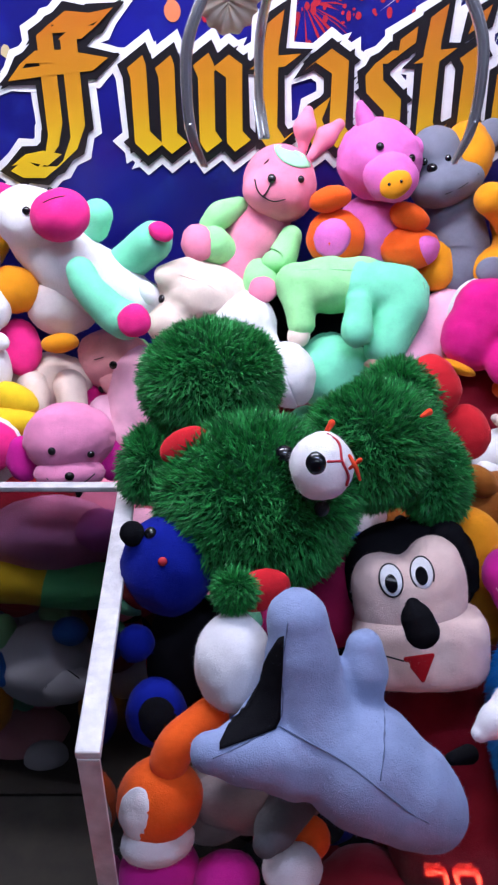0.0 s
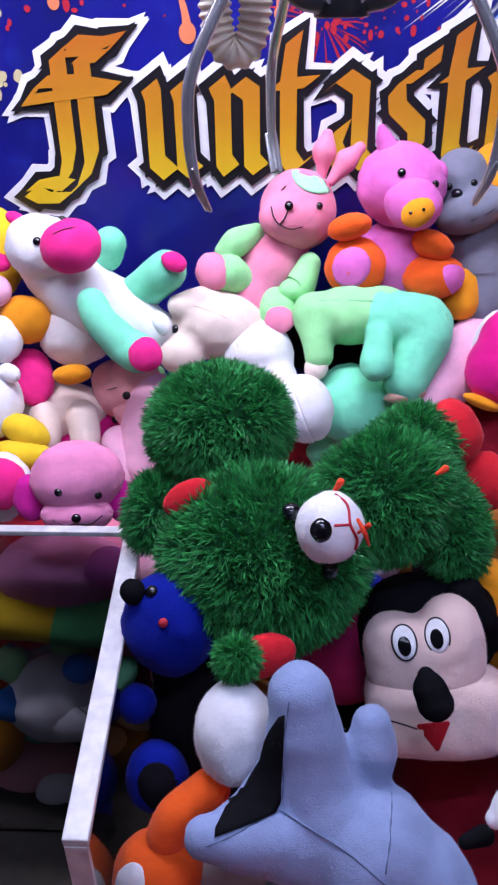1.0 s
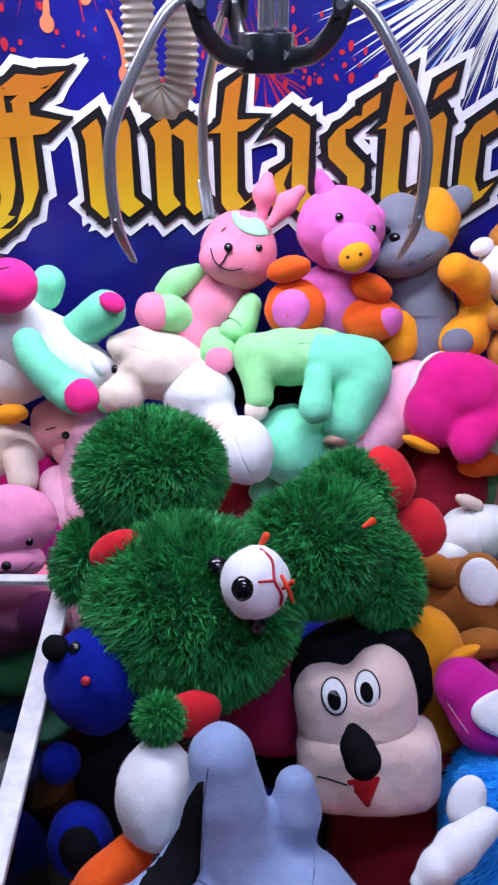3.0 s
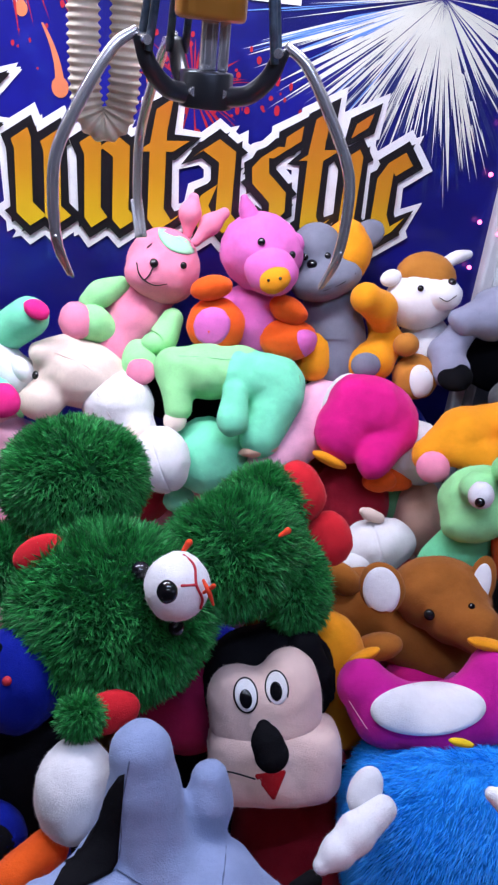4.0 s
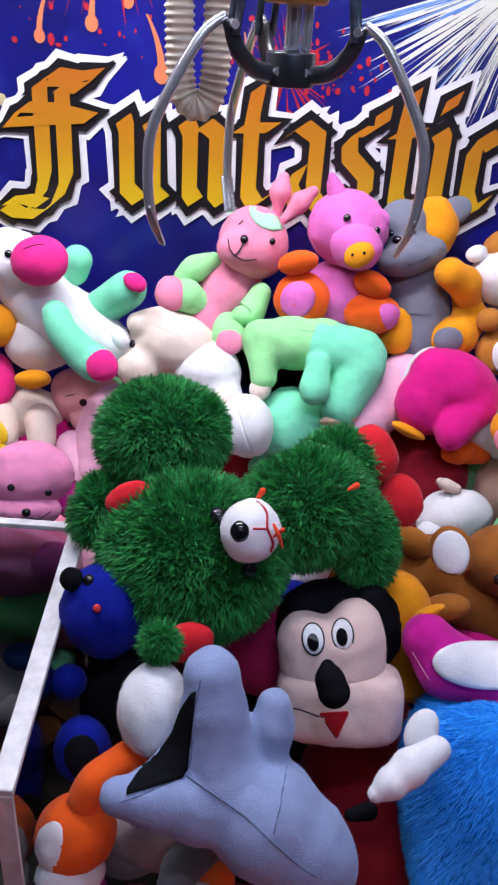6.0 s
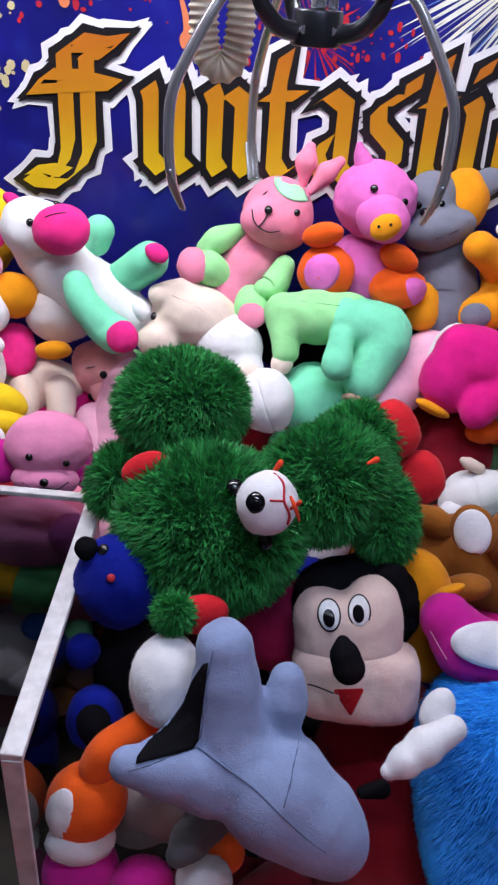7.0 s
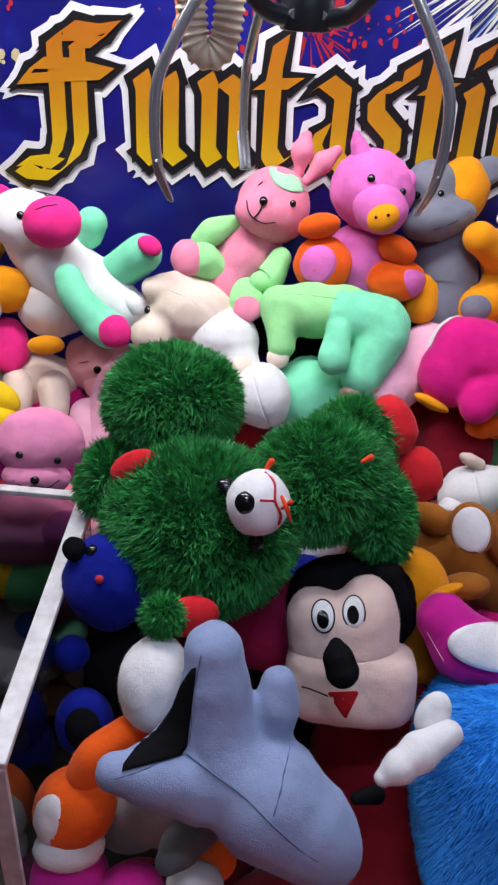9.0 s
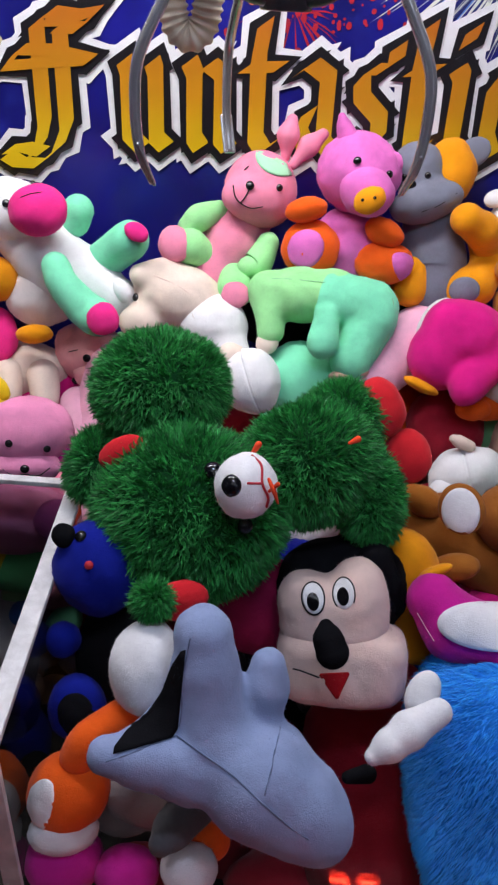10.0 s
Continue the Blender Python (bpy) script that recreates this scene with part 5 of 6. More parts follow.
t = toy("plush_panda", "navy blue and black plush bear beside the clear prize chute", (-0.065, 0.409, 0.988))
head = pod(t, "head", (-0.0568, 0.43, 1.1043), (0.034, 0.0357, 0.0313), (61.8, -6.4, -2.3), NAVY)
ear = pod(t, "ear", (-0.0805, 0.425, 1.1354), (0.0086, 0.009, 0.0062), (61.8, -6.4, -2.3), BLACK)
bead(head, "eye", (-0.0678, 0.4242, 1.1366), (-0.32, -0.29, 0.9), (0.0045, 0.0045), BEAD)
bead(head, "nose", (-0.0583, 0.4063, 1.126), (-0.05, -0.77, 0.63), (0.0032, 0.0032), REDTHREAD)
body = pod(t, "body", (-0.0415, 0.42, 1.0224), (0.0367, 0.0501, 0.0347), (61.8, -6.4, -2.3), BLACK)
arm = pod(t, "arm", (-0.0804, 0.4, 1.058), (0.0134, 0.0134, 0.0121), (61.8, -6.4, -2.3), NAVY)
leg_a = pod(t, "leg", (-0.0653, 0.37, 1.0221), (0.0215, 0.024, 0.0159), (61.8, -6.4, -2.3), NAVY)
patch(leg_a, "foot_pad", (0.098, 0.159, 0.982), (0.696, -0.107, -0.377), (-0.042, -0.852, -0.264), BLACK)

t = toy("plush_dolphin", "grey-blue plush dolphin with a black fin lining, lying nose down", (0.035, 0.315, 0.953))
body = blob(t, "body", [("c", [(0.0252, 0.32, 1.0564, 0.0228), (0.046, 0.315, 1.0576, 0.0314), (0.0708, 0.305, 1.0495, 0.0368), (0.0975, 0.295, 1.0365, 0.0300), (0.1075, 0.29, 1.0305, 0.0232)]), ("c", [(0.0290, 0.345, 1.1310, 0.0185), (0.0328, 0.335, 1.109, 0.0198), (0.0402, 0.32, 1.0752, 0.0253)]), ("c", [(-0.0222, 0.29, 1.0822, 0.0116), (-0.0012, 0.295, 1.0734, 0.0166), (0.027, 0.305, 1.057, 0.0237)]), ("c", [(0.018, 0.335, 1.1147, 0.0057), (0.0103, 0.318, 1.0814, 0.0122), (-0.0098, 0.3, 1.0773, 0.0105)]), ("c", [(0.0712, 0.345, 1.1085, 0.0118), (0.0708, 0.338, 1.0954, 0.0138), (0.0668, 0.33, 1.072, 0.0145)])], 0.0064, DOLPHIN)
applique(body, "fin_lining", (0.0052, 0.3143, 1.0948), (-0.0009, -0.0167, -0.0283), (-0.027, -0.0146, -0.0238), (-0.092, 0.632, -0.77), BLACK, 0.0012, True)
lower_fin = blob(t, "lower_fin", [("c", [(0.0294, 0.315, 1.0047, 0.0154), (0.0161, 0.295, 1.0033, 0.0127), (0.0102, 0.285, 1.0035, 0.0081)])], 0.0037, GREYDARK)
belly = pod(t, "belly", (0.0033, 0.335, 0.9741), (0.045, 0.0213, 0.0232), (59.5, 3, -0.6), GREYWARM)
tube(body, "seam", [(0.0182, 0.3045, 1.0857, 0.0005), (0.036, 0.2944, 1.0833, 0.0005), (0.0541, 0.2854, 1.0789, 0.0005), (0.0722, 0.2739, 1.0724, 0.0005), (0.0904, 0.2698, 1.0568, 0.0005), (0.1012, 0.2678, 1.0505, 0.0005)], SEAM, small=True)

stitch(body, "seam", [(0.0800, 0.318, 1.0800), (0.0770, 0.300, 1.0790), (0.0730, 0.280, 1.0730)], SEAM, 0.0004)
stitch(body, "seam", [(0.0220, 0.330, 1.1420), (0.0205, 0.322, 1.1150), (0.0190, 0.308, 1.0900)], SEAM, 0.0004)
stitch(body, "seam", [(0.0180, 0.304, 1.0870), (-0.0020, 0.290, 1.0880), (-0.0200, 0.282, 1.0880)], SEAM, 0.0004)

t = toy("plush_penguin", "white and orange plush toy under the grey-blue dolphin", (-0.036, 0.337, 0.934))
head = pod(t, "head", (-0.0103, 0.36, 1.0814), (0.0254, 0.0323, 0.026), (59.5, -3.9, 3.5), WHITE)
arm = tube(t, "arm", [(-0.0256, 0.345, 1.0472, 0.0124), (-0.0446, 0.33, 1.0418, 0.013), (-0.0515, 0.325, 1.0297, 0.013)], ORANGE)
leg_a = pod(t, "leg", (-0.058, 0.315, 1.0033), (0.0278, 0.0278, 0.0223), (59.5, -3.9, 3.5), ORANGE)
patch(leg_a, "foot_pad", (-0.622, 0.151, 0.769), (0.468, 0.032, 0.203), (-0.014, -0.803, -0.356), WHITE)
body = pod(t, "body", (-0.0257, 0.345, 0.9582), (0.0338, 0.0279, 0.0246), (59.5, -3.9, 3.5), GREYWARM)

t = toy("plush_cat", "magenta and white plush toy at the bottom of the pile", (-0.013, 0.297, 0.937))
body = pod(t, "body", (-0.059, 0.295, 0.9569), (0.0266, 0.0235, 0.02), (59.5, -3.9, 3.5), MAGENTADEEP)
cuff = pod(t, "cuff", (-0.0589, 0.3, 0.983), (0.0238, 0.0154, 0.0157), (59.5, -3.9, 3.5), WHITE)
leg = pod(t, "leg", (-0.0147, 0.29, 0.9563), (0.0213, 0.0194, 0.0163), (59.5, -3.9, 3.5), MAGENTADEEP)
paw = pod(t, "paw", (0.0278, 0.29, 0.9684), (0.0191, 0.0172, 0.0145), (59.5, -3.9, 3.5), WHITE)
bib = pod(t, "bib", (0.0399, 0.31, 0.969), (0.0134, 0.0158, 0.0102), (56.9, 21.8, -12.4), ORANGE)

t = toy("plush_cow", "white plush cow with a magenta muzzle and mint legs", (-0.158, 0.762, 1.16))
body = tube(t, "body", [(-0.2174, 0.795, 1.2451, 0.0335), (-0.1809, 0.785, 1.2097, 0.0373), (-0.145, 0.775, 1.1953, 0.0348), (-0.1149, 0.765, 1.1842, 0.0242)], WHITE)
head = pod(t, "head", (-0.2192, 0.785, 1.262), (0.0396, 0.0339, 0.0331), (58.9, 18, -6.8), WHITE)
muzzle = pod(t, "muzzle", (-0.1815, 0.745, 1.2765), (0.0288, 0.025, 0.0202), (60.2, -9.7, 9.3), HOTPINK)
bead(head, "eye", (-0.2165, 0.7555, 1.2784), (0.07, -0.87, 0.49), (0.0043, 0.0043), BEAD)
bead(head, "eye", (-0.2008, 0.7968, 1.2891), (0.48, 0.34, 0.81), (0.0039, 0.0039), BEAD)
ear = pod(t, "ear", (-0.2656, 0.78, 1.2506), (0.0114, 0.0091, 0.0061), (60.2, 9.4, -1.6), HOTPINK)
ear = pod(t, "ear", (-0.2486, 0.8, 1.2886), (0.0113, 0.0068, 0.0054), (58, 22.3, -9.6), HOTPINK)
tube(muzzle, "mouth", [(-0.193, 0.7324, 1.2912, 0.0005), (-0.1834, 0.7342, 1.2949, 0.0005), (-0.1735, 0.7373, 1.2962, 0.0005)], THREAD, small=True)
arm = tube(t, "arm", [(-0.1606, 0.8, 1.2509, 0.015), (-0.157, 0.8, 1.2643, 0.016)], MINT)
leg = tube(t, "leg", [(-0.1293, 0.785, 1.2162, 0.0208), (-0.0974, 0.77, 1.2449, 0.02)], MINT)
foot_pad = pod(t, "foot_pad", (-0.0864, 0.752, 1.259), (0.0129, 0.0092, 0.0066), (58, 22.3, -9.6), HOTPINK)
arm = tube(t, "arm", [(-0.166, 0.735, 1.2249, 0.0141), (-0.1561, 0.725, 1.2086, 0.0163), (-0.135, 0.72, 1.1876, 0.0186), (-0.122, 0.715, 1.181, 0.0196)], MINT)
foot_pad = pod(t, "foot_pad", (-0.1094, 0.69, 1.1904), (0.0158, 0.0163, 0.0096), (60.6, 0.7, 3.3), HOTPINK)
tail = pod(t, "tail", (-0.1031, 0.75, 1.1976), (0.009, 0.0135, 0.0079), (57.2, -25.1, 19), WHITE)

t = toy("plush_piglet", "salmon and pink plush bear tucked under the white cow", (-0.141, 0.748, 1.025))
head = pod(t, "head", (-0.1502, 0.785, 1.1083), (0.0408, 0.0346, 0.0339), (59.7, 13.7, -4.2), SALMON)
snout = pod(t, "snout", (-0.1388, 0.76, 1.0938), (0.0255, 0.0182, 0.0175), (60.6, 0.7, 3.3), SALMON)
ear = pod(t, "ear", (-0.1693, 0.775, 1.1277), (0.0157, 0.0145, 0.0091), (60.6, 0.7, 3.3), SALMON)
bead(head, "eye", (-0.1457, 0.7515, 1.1168), (0.09, -0.96, 0.26), (0.0045, 0.0045), BEAD)
bead(snout, "nose", (-0.1615, 0.7527, 1.0872), (-0.78, -0.45, -0.44), (0.0042, 0.0042), BEAD)
tube(head, "eyebrow", [(-0.1661, 0.756, 1.121, 0.0006), (-0.1565, 0.7551, 1.1243, 0.0006)], THREAD, small=True)
body = tube(t, "body", [(-0.1189, 0.77, 1.0937, 0.0368), (-0.1243, 0.735, 1.0679, 0.0324), (-0.1299, 0.715, 1.0521, 0.0213)], PINKLIGHT)
leg = tube(t, "leg", [(-0.1546, 0.735, 1.0673, 0.0204), (-0.1458, 0.71, 1.0444, 0.019)], PINKLIGHT)

t = toy("plush_goose", "white plush goose with an orange beak in the pile", (-0.21, 0.749, 1.049))
head = pod(t, "head", (-0.1975, 0.775, 1.1742), (0.0377, 0.0307, 0.0308), (60.6, 0.7, 3.3), WHITEWARM)
beak = pod(t, "beak", (-0.1952, 0.735, 1.1489), (0.0195, 0.0103, 0.0119), (60.6, -3.6, 5.8), YELLOWORANGE)
wing = pod(t, "wing", (-0.244, 0.755, 1.1361), (0.0225, 0.0308, 0.016), (60.3, -8, 8.3), HOTPINK)
body = pod(t, "body", (-0.2206, 0.765, 1.091), (0.0467, 0.032, 0.0315), (60.6, 0.7, 3.3), CREAM)
leg = tube(t, "leg", [(-0.2313, 0.74, 1.0973, 0.0179), (-0.2296, 0.725, 1.0784, 0.0154)], CREAM)
leg = tube(t, "leg", [(-0.1919, 0.74, 1.098, 0.0178), (-0.1874, 0.725, 1.0793, 0.0154)], CREAM)
shirt = pod(t, "shirt", (-0.1896, 0.785, 1.0738), (0.0379, 0.0316, 0.0243), (60.6, 0.7, 3.3), RED)

t = toy("plush_chick", "yellow plush toy at the side glass of the machine", (-0.264, 0.797, 1.176))
body = pod(t, "body", (-0.2832, 0.83, 1.2463), (0.0265, 0.047, 0.0294), (60.6, 0.7, 3.3), YELLOW)
leg = pod(t, "leg", (-0.2438, 0.765, 1.1964), (0.0277, 0.0242, 0.0208), (59.7, 13.7, -4.2), YELLOWORANGE)

t = toy("plush_kitten", "pink and white plush toy at the side glass of the machine", (-0.279, 0.765, 1.146))
body = pod(t, "body", (-0.3046, 0.79, 1.1785), (0.0361, 0.0452, 0.0325), (60.6, 0.7, 3.3), PINKLIGHT)
paw = pod(t, "paw", (-0.2629, 0.745, 1.1833), (0.0194, 0.0239, 0.0173), (60.6, 0.7, 3.3), WHITE)
paw = pod(t, "paw", (-0.2685, 0.76, 1.2279), (0.0169, 0.0158, 0.0131), (60.6, 0.7, 3.3), PINKLIGHT)

t = toy("plush_hare", "white plush toy with yellow feet near the prize chute", (-0.253, 0.706, 1.067))
head = pod(t, "head", (-0.2728, 0.72, 1.1237), (0.0265, 0.0357, 0.028), (60.6, 0.7, 3.3), WHITE)
ear = pod(t, "ear", (-0.2531, 0.72, 1.1575), (0.0113, 0.009, 0.0061), (56.8, 26.5, -12.6), WHITE)
leg = pod(t, "leg", (-0.2405, 0.7, 1.1025), (0.0262, 0.0154, 0.0166), (58, 22.3, -9.6), YELLOW)
leg = pod(t, "leg", (-0.2464, 0.685, 1.0829), (0.034, 0.0159, 0.02), (60.6, 0.7, 3.3), YELLOW)

t = toy("plush_star", "magenta plush toy with a white rim near the prize chute", (-0.24, 0.617, 1.062))
body = pod(t, "body", (-0.2455, 0.63, 1.0808), (0.0287, 0.033, 0.0185), (60.6, 0.7, 3.3), WHITE)
pad = pod(t, "pad", (-0.2351, 0.605, 1.1007), (0.0234, 0.0234, 0.0164), (60.6, 0.7, 3.3), HOTPINK)

t = toy("plush_poodle", "pink plush dog with magenta ears behind the prize chute", (-0.158, 0.601, 0.944))
head = pod(t, "head", (-0.1624, 0.6, 1.1119), (0.0408, 0.0329, 0.0313), (60.6, 0.7, 3.3), PINK2)
muzzle = pod(t, "muzzle", (-0.1607, 0.578, 1.0887), (0.0315, 0.0167, 0.0181), (60.6, 0.7, 3.3), PINK2)
ear = pod(t, "ear", (-0.2053, 0.595, 1.093), (0.0161, 0.0211, 0.0093), (60.3, -8, 8.3), MAGENTADEEP)
ear = pod(t, "ear", (-0.1268, 0.595, 1.0934), (0.014, 0.021, 0.0088), (59.9, -12.3, 10.8), MAGENTADEEP)
bead(head, "eye", (-0.1706, 0.5687, 1.1169), (-0.13, -0.97, 0.19), (0.0036, 0.0036), BEAD)
bead(head, "eye", (-0.1383, 0.5742, 1.1105), (0.5, -0.87, 0), (0.0034, 0.0034), BEAD)
bead(muzzle, "nose", (-0.1561, 0.5611, 1.0961), (0.12, -0.92, 0.38), (0.0043, 0.0039), BEAD)
tube(muzzle, "mouth", [(-0.1763, 0.562, 1.0931, 0.0006), (-0.1665, 0.56, 1.0888, 0.0006), (-0.1565, 0.5603, 1.0908, 0.0006), (-0.1451, 0.5629, 1.0886, 0.0006), (-0.136, 0.5686, 1.0937, 0.0006)], THREAD, small=True)
body = pod(t, "body", (-0.2014, 0.63, 0.9836), (0.0679, 0.0396, 0.043), (60.6, 0.7, 3.3), PINK2)
leg = pod(t, "leg", (-0.1437, 0.6, 1.0106), (0.024, 0.0214, 0.0182), (60.6, 0.7, 3.3), PIG)
leg = pod(t, "leg", (-0.1084, 0.61, 1.0001), (0.0271, 0.0244, 0.0206), (60.6, 0.7, 3.3), PINKLIGHT)

t = toy("plush_caterpillar", "yellow and green plush roll seen through the clear chute wall", (-0.202, 0.6, 0.918))
body = tube(t, "body", [(-0.2773, 0.6, 0.952, 0.0236), (-0.2321, 0.6, 0.9487, 0.0235), (-0.2069, 0.6, 0.9453, 0.0235)], YELLOW)
tail = tube(t, "tail", [(-0.2031, 0.6, 0.9439, 0.0236), (-0.1647, 0.6, 0.9418, 0.0235), (-0.1305, 0.6, 0.9455, 0.0201)], GREENBRIGHT, label="green end")

t = toy("plush_koala", "white plush bear with blue ears seen through the chute", (-0.214, 0.586, 0.795))
head = pod(t, "head", (-0.219, 0.6, 0.8349), (0.0529, 0.0457, 0.0394), (60.6, 0.7, 3.3), WHITE)
ear = pod(t, "ear", (-0.259, 0.585, 0.8414), (0.0248, 0.0189, 0.0153), (60.6, 0.7, 3.3), BLUE)
ear = pod(t, "ear", (-0.1837, 0.585, 0.8944), (0.0182, 0.0148, 0.0115), (60.6, 0.7, 3.3), BLUE)
muzzle = pod(t, "muzzle", (-0.1948, 0.575, 0.8311), (0.0293, 0.0222, 0.018), (60.6, 0.7, 3.3), WHITE)
tube(muzzle, "mouth", [(-0.2108, 0.5609, 0.8386, 0.0007), (-0.2029, 0.5696, 0.8499, 0.0007), (-0.192, 0.574, 0.852, 0.0007), (-0.1767, 0.5683, 0.8444, 0.0007)], THREAD, small=True)

t = toy("plush_hippo", "dusty pink plush toy low behind the chute", (-0.253, 0.603, 0.643))
body = pod(t, "body", (-0.272, 0.62, 0.6849), (0.0604, 0.0443, 0.0419), (60.6, 0.7, 3.3), SALMON)
snout = pod(t, "snout", (-0.2331, 0.585, 0.7001), (0.0256, 0.0192, 0.018), (60.6, 0.7, 3.3), WHITE)

t = toy("plush_duckling", "yellow plush toy low behind the chute", (-0.221, 0.593, 0.748))
body = pod(t, "body", (-0.1506, 0.585, 0.7863), (0.0364, 0.0303, 0.0267), (60.6, 0.7, 3.3), YELLOWORANGE)
wing = pod(t, "wing", (-0.291, 0.6, 0.7729), (0.0251, 0.0376, 0.0251), (60.6, 0.7, 3.3), YELLOWORANGE)

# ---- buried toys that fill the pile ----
# the last four pairs are dark, standing in for shade deep in the pile
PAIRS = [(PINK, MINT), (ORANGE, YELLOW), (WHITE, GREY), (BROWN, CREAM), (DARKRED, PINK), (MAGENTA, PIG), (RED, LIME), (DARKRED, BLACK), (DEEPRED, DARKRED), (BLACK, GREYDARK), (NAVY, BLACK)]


def buried(mat, other):
    """A small seated plush toy: body, head, two ears, two arms, two legs."""
    q = toy("plush_toy", "plush toy buried in the pile", (0, 0, 0))
    r = 0.05
    pod(q, "body", (0, 0, r), (r, r * 0.9, r), (0, 0, 0), mat)
    pod(q, "head", (0, -r * 0.9, r * 1.5), (r * 0.72, r * 0.7, r * 0.66), (0, 0, 0), mat)
    for k in (-1, 1):
        pod(q, "ear", (k * r * 0.55, -r * 0.9, r * 2.0), (r * 0.25, r * 0.12, r * 0.26), (0, 0, 0), other)
        pod(q, "arm", (k * r * 0.95, -r * 0.4, r * 1.1), (r * 0.4, r * 0.3, r * 0.3), (0, 0, 0), other)
        pod(q, "leg", (k * r * 0.6, -r * 0.9, r * 0.35), (r * 0.35, r * 0.5, r * 0.33), (0, 0, 0), other)
    return q


NAP[0] = False
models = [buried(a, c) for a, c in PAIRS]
used = set()
k = 0
for layer, first in enumerate((0.0, 0.0, 0.45, 0.54, 0.72, 0.77)):
    for j in range(6):
        for i in range(8):
            x, y = -0.345 + i * 0.1 + RNG.normal() * 0.012 + 0.04 * (j % 2), 0.235 + j * 0.112 + RNG.normal() * 0.01
            if x < -0.03 and y < 0.62 or x > 0.35 or y > 0.82 or y < first or layer == 5 and x < 0.2:
                continue
            if layer > 0 and x < 0.0 and y < 0.62:
                continue
            # front and gap fillers get dark colours in place of the pile's shade
            shade_dark = y < 0.5 or layer == 5 or -0.03 < x < 0.2 and y < 0.6
            n = 7 + k % 4 if shade_dark else k % 8
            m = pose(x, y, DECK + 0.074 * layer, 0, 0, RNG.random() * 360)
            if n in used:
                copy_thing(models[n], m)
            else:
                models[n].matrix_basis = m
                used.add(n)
            k += 1

# ---- the claw on its hose ----
HUB = Vector((0.052, 0.57, 1.473))
claw = new("claw")
claw.location = HUB
tagged(claw, "three-fingered chrome claw hanging open under its gold motor housing", "claw")
BASE[claw.name] = HUB


def bar(name, points, half, mat, parent, cols=8, label="", steps=6):
    """A rod along points (x, y, z) from the hub's centre, of half-thickness half (one for all, or one a point)."""
    rad = half if isinstance(half, (list, tuple)) else [half] * len(points)
    pts = [(*(HUB + Vector(p)), r) for p, r in zip(points, rad)]
    verts, faces = tube_mesh(pts, HUB, steps, cols, 0, False)
    return link_mesh(name, verts, [f[::-1] for f in faces], mat, parent, label)


def disc(name, z0, z1, r, mat, parent, at=(0, 0), bevel=0.0015, seg=40):
    bm = bmesh.new()
    bmesh.ops.create_cone(bm, cap_ends=True, segments=seg, radius1=r, radius2=r, depth=z1 - z0, matrix=Matrix.Translation((at[0], at[1], (z0 + z1) / 2)))
    bmesh.ops.bevel(bm, geom=[e for e in bm.edges if abs(e.verts[0].co.z - e.verts[1].co.z) < 1e-6], offset=bevel, segments=2, affect="EDGES", profile=0.5)
    ob = part(name, bm, mat, parent)
    for p in ob.data.polygons:
        p.use_smooth = abs(p.normal.z) < 0.5
    return ob


disc("hub_block", -0.010, 0.012, 0.017, STEEL, claw, seg=8)
disc("plunger", 0.012, 0.055, 0.0055, CHROME, claw)
disc("plunger_sleeve", 0.012, 0.05, 0.0035, CHROME, claw, (0.0095, 0))
disc("motor_housing", 0.040, 0.150, 0.0222, BRASSPAINT, claw, bevel=0.003)
disc("housing_cap", 0.150, 0.162, 0.0245, STEEL, claw)
disc("suspension_rod", 0.162, 0.325, 0.004, CHROME, claw)
for ang in (-18, 116, 206):
    a = radians(ang)
    d = Vector((math.cos(a), math.sin(a), 0))
    side = Vector((-d.y, d.x, 0))

    def at(r, z, s=0.0):
        return d * r + side * s + Vector((0, 0, z))
    finger = bar("finger", [at(0.049, 0.031), at(0.064, 0.020), at(0.083, -0.008), at(0.0985, -0.038), at(0.1015, -0.066), at(0.0990, -0.094), at(0.091, -0.114)],
                 [0.0030, 0.0036, 0.0038, 0.0038, 0.0037, 0.0034, 0.0022], CHROME, claw, 10, "curved chrome finger", 10)
    bm = bmesh.new()
    bmesh.ops.create_cube(bm, size=1, matrix=Matrix.Translation(at(0.0962, -0.101)) @ Matrix.Rotation(a, 4, "Z") @ Matrix.Rotation(radians(22), 4, "Y") @ Matrix.Diagonal((0.0024, 0.0105, 0.030, 1)))
    bmesh.ops.bevel(bm, geom=list(bm.edges), offset=0.0012, segments=2, affect="EDGES", profile=0.5)
    part("finger_tip", bm, CHROME, finger, "flattened scoop tip")
    bracket = bar("bracket", [at(0.014, -0.002), at(0.028, 0.001), at(0.040, 0.012), at(0.047, 0.028)], [0.0062, 0.006, 0.0058, 0.0050], STEEL, claw, 8, "curved dark steel bracket")
    for s in (-0.0058, 0.0058):
        bar("link_bar", [at(0.044, 0.020, s), at(0.036, 0.075, s), at(0.030, 0.118, s)], [0.0027, 0.0027, 0.0027], BLUESTEEL, claw, 6, "", 2)
    for r, z in ((0.046, 0.026), (0.033, 0.112), (0.013, 0.0)):
        p0 = at(r, z)
        bm = bmesh.new()
        bmesh.ops.create_cone(bm, cap_ends=True, segments=16, radius1=0.0028, radius2=0.0028, depth=0.018,
                              matrix=Matrix.Translation(p0) @ side.to_track_quat("Z", "Y").to_matrix().to_4x4())
        part("pivot_pin", bm, CHROME, claw)

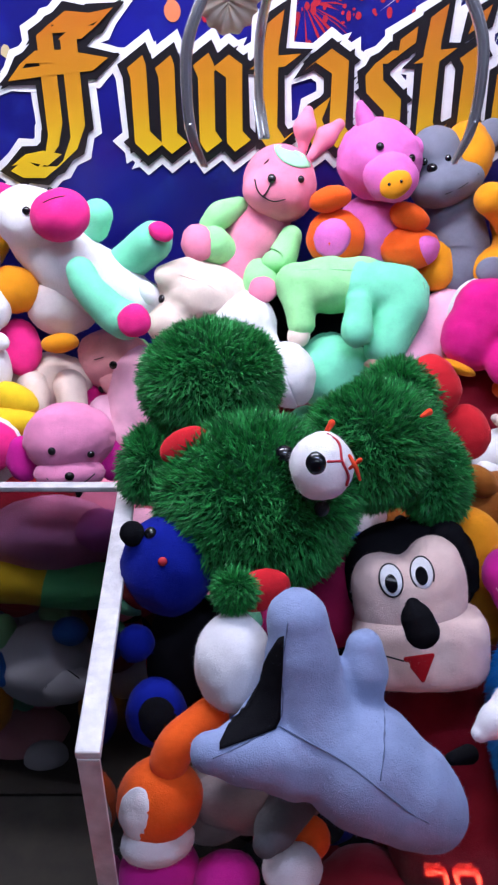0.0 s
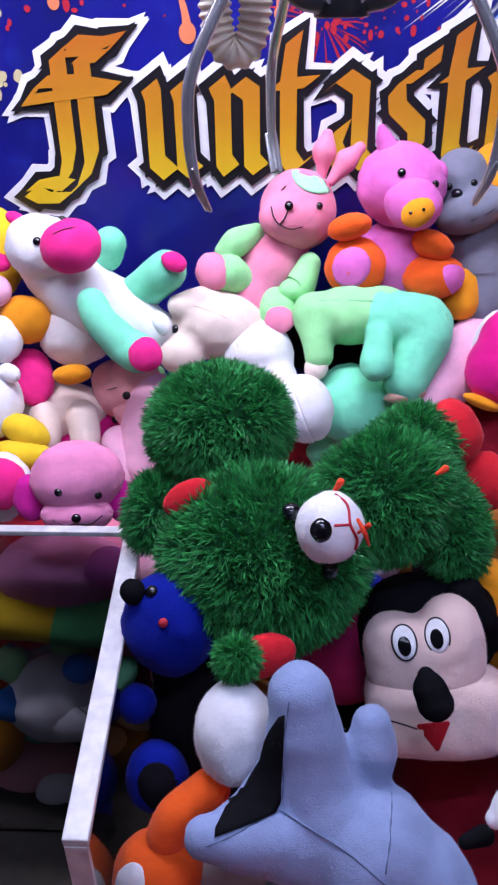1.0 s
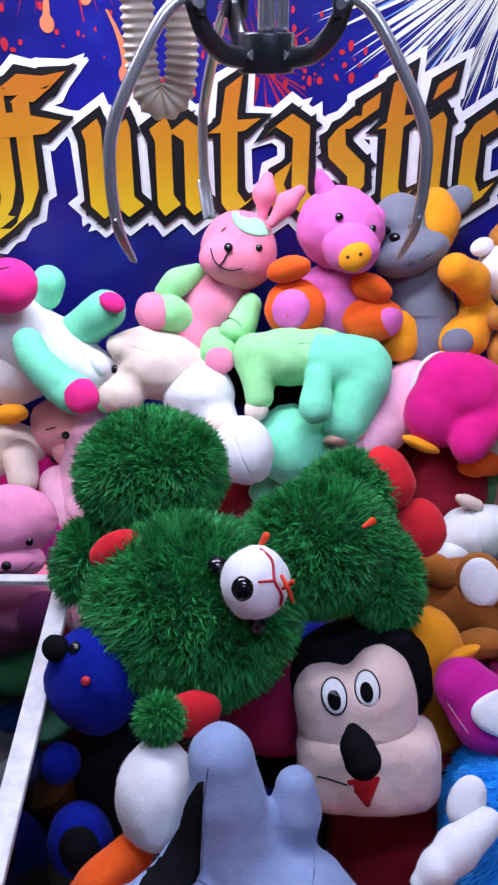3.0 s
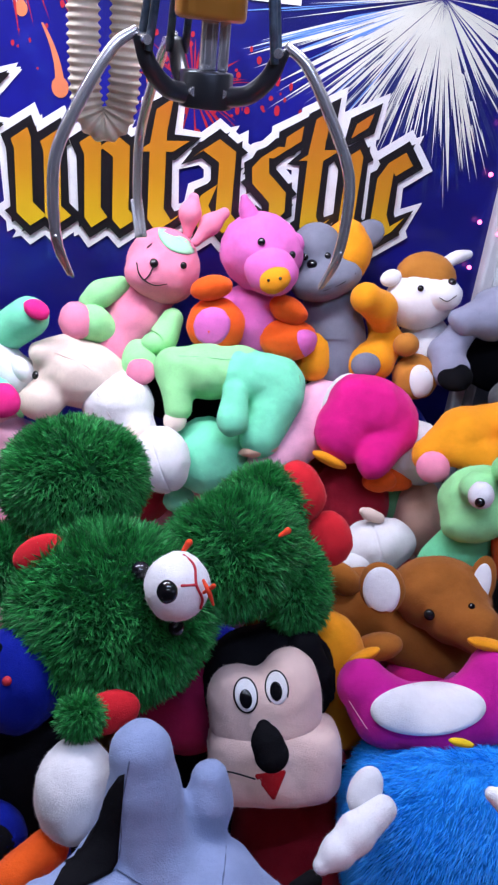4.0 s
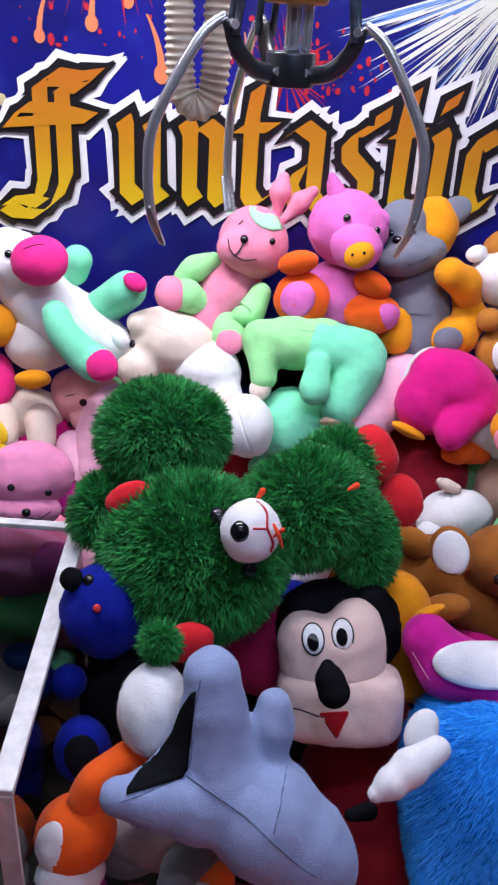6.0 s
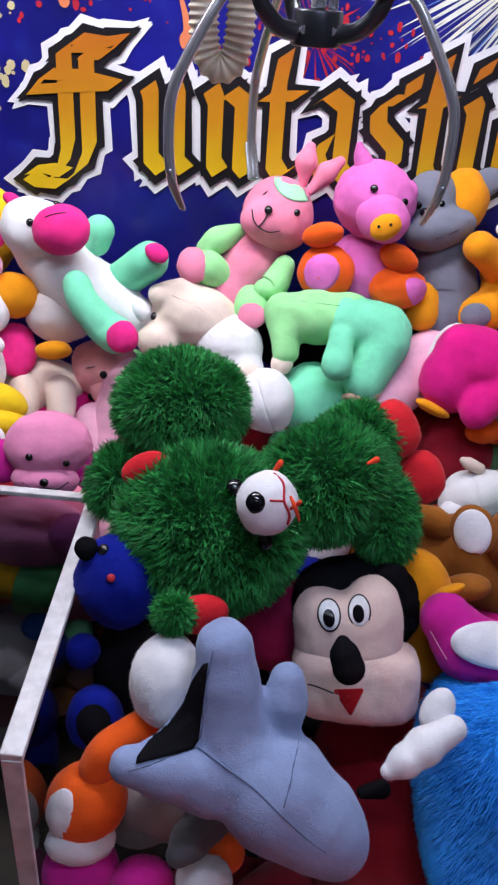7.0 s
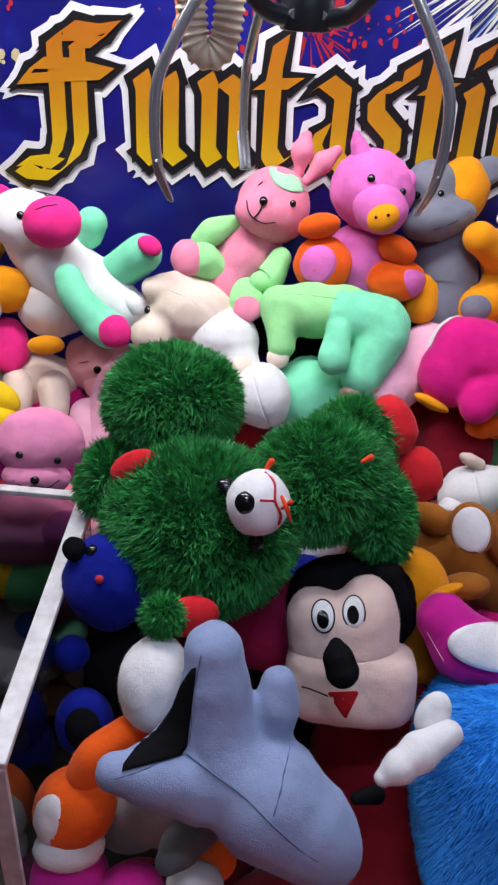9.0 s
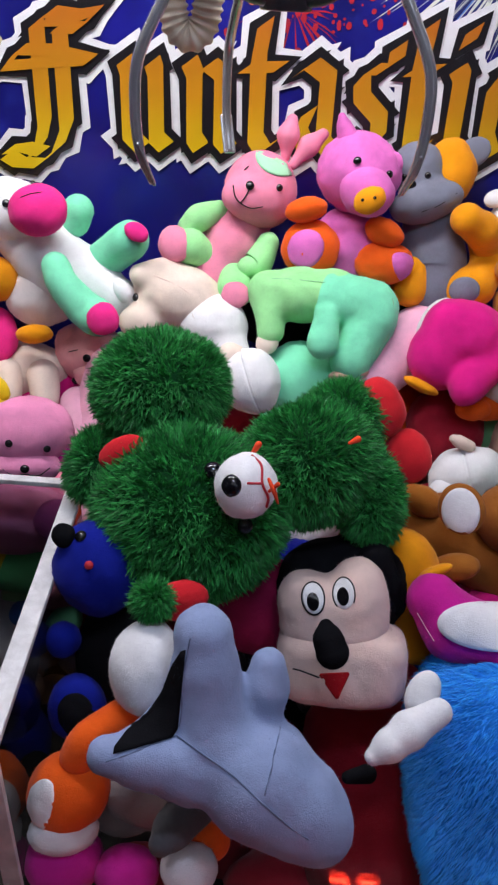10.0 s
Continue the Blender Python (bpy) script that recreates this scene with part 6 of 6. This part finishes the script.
hose = new("air_hose")
hose.location = (-0.012, 0.60, 1.44)
tagged(hose, "beige ribbed spiral hose hanging in a loop beside the claw", "hose")
BASE[hose.name] = Vector(hose.location)
line = spline([(-0.033, 0.60, 1.80, 0.01), (-0.031, 0.60, 1.68, 0.01), (-0.029, 0.60, 1.56, 0.01), (-0.0275, 0.60, 1.492, 0.01), (-0.0265, 0.60, 1.465, 0.01), (-0.0225, 0.60, 1.449, 0.01),
               (-0.014, 0.60, 1.4435, 0.01), (-0.0055, 0.60, 1.449, 0.01), (-0.0015, 0.60, 1.465, 0.01), (-0.0005, 0.60, 1.492, 0.01), (0.0, 0.60, 1.56, 0.01), (0.002, 0.60, 1.68, 0.01), (0.005, 0.60, 1.80, 0.01)], 24)
# ribs: the radius swells at even steps of the hose's length
dense, run, last = [], 0.0, None
for q in line:
    if last is not None:
        run += float(np.linalg.norm(q[:3] - last[:3]))
    last = q
    dense.append((run, q))
total, pts = run, []
count = int(total / 0.00087)
for i in range(count + 1):
    s = total * i / count
    j = max(0, min(len(dense) - 2, next((n for n, dd in enumerate(dense) if dd[0] >= s), len(dense) - 1) - 1))
    f = (s - dense[j][0]) / max(1e-9, dense[j + 1][0] - dense[j][0])
    q = dense[j][1] * (1 - f) + dense[j + 1][1] * f
    pts.append((q[0], q[1], q[2], 0.0102 + 0.0010 * math.sin(2 * math.pi * s / 0.0052)))
verts, faces = tube_mesh(pts, BASE[hose.name], 1, 20, 0, False)
link_mesh("ribbed_hose", verts, [f[::-1] for f in faces], HOSE, hose)

# rail carriage that carries claw and hose
carriage = new("gantry_carriage")
carriage.location = (0.03, 0.59, 1.80)
tagged(carriage, "steel gantry carriage under the cabinet roof", "carriage")
BASE[carriage.name] = Vector((0.03, 0.59, 1.80))
bm = bmesh.new()
slab(bm, (-0.085, -0.060, -0.014), (0.085, -0.0555, 0.0))
slab(bm, (-0.085, -0.055, -0.010), (0.085, 0.055, -0.002), 0.001)
part("carriage_plate", bm, STEEL, carriage)

for x in (-0.033, 0.005):
    bm = bmesh.new()
    bmesh.ops.create_cone(bm, cap_ends=True, segments=28, radius1=0.0132, radius2=0.0132, depth=0.022, matrix=Matrix.Translation(Vector((x, 0.60, 1.786)) - BASE[hose.name]))
    part("hose_collar", bm, STEEL, hose, "dark steel collar")
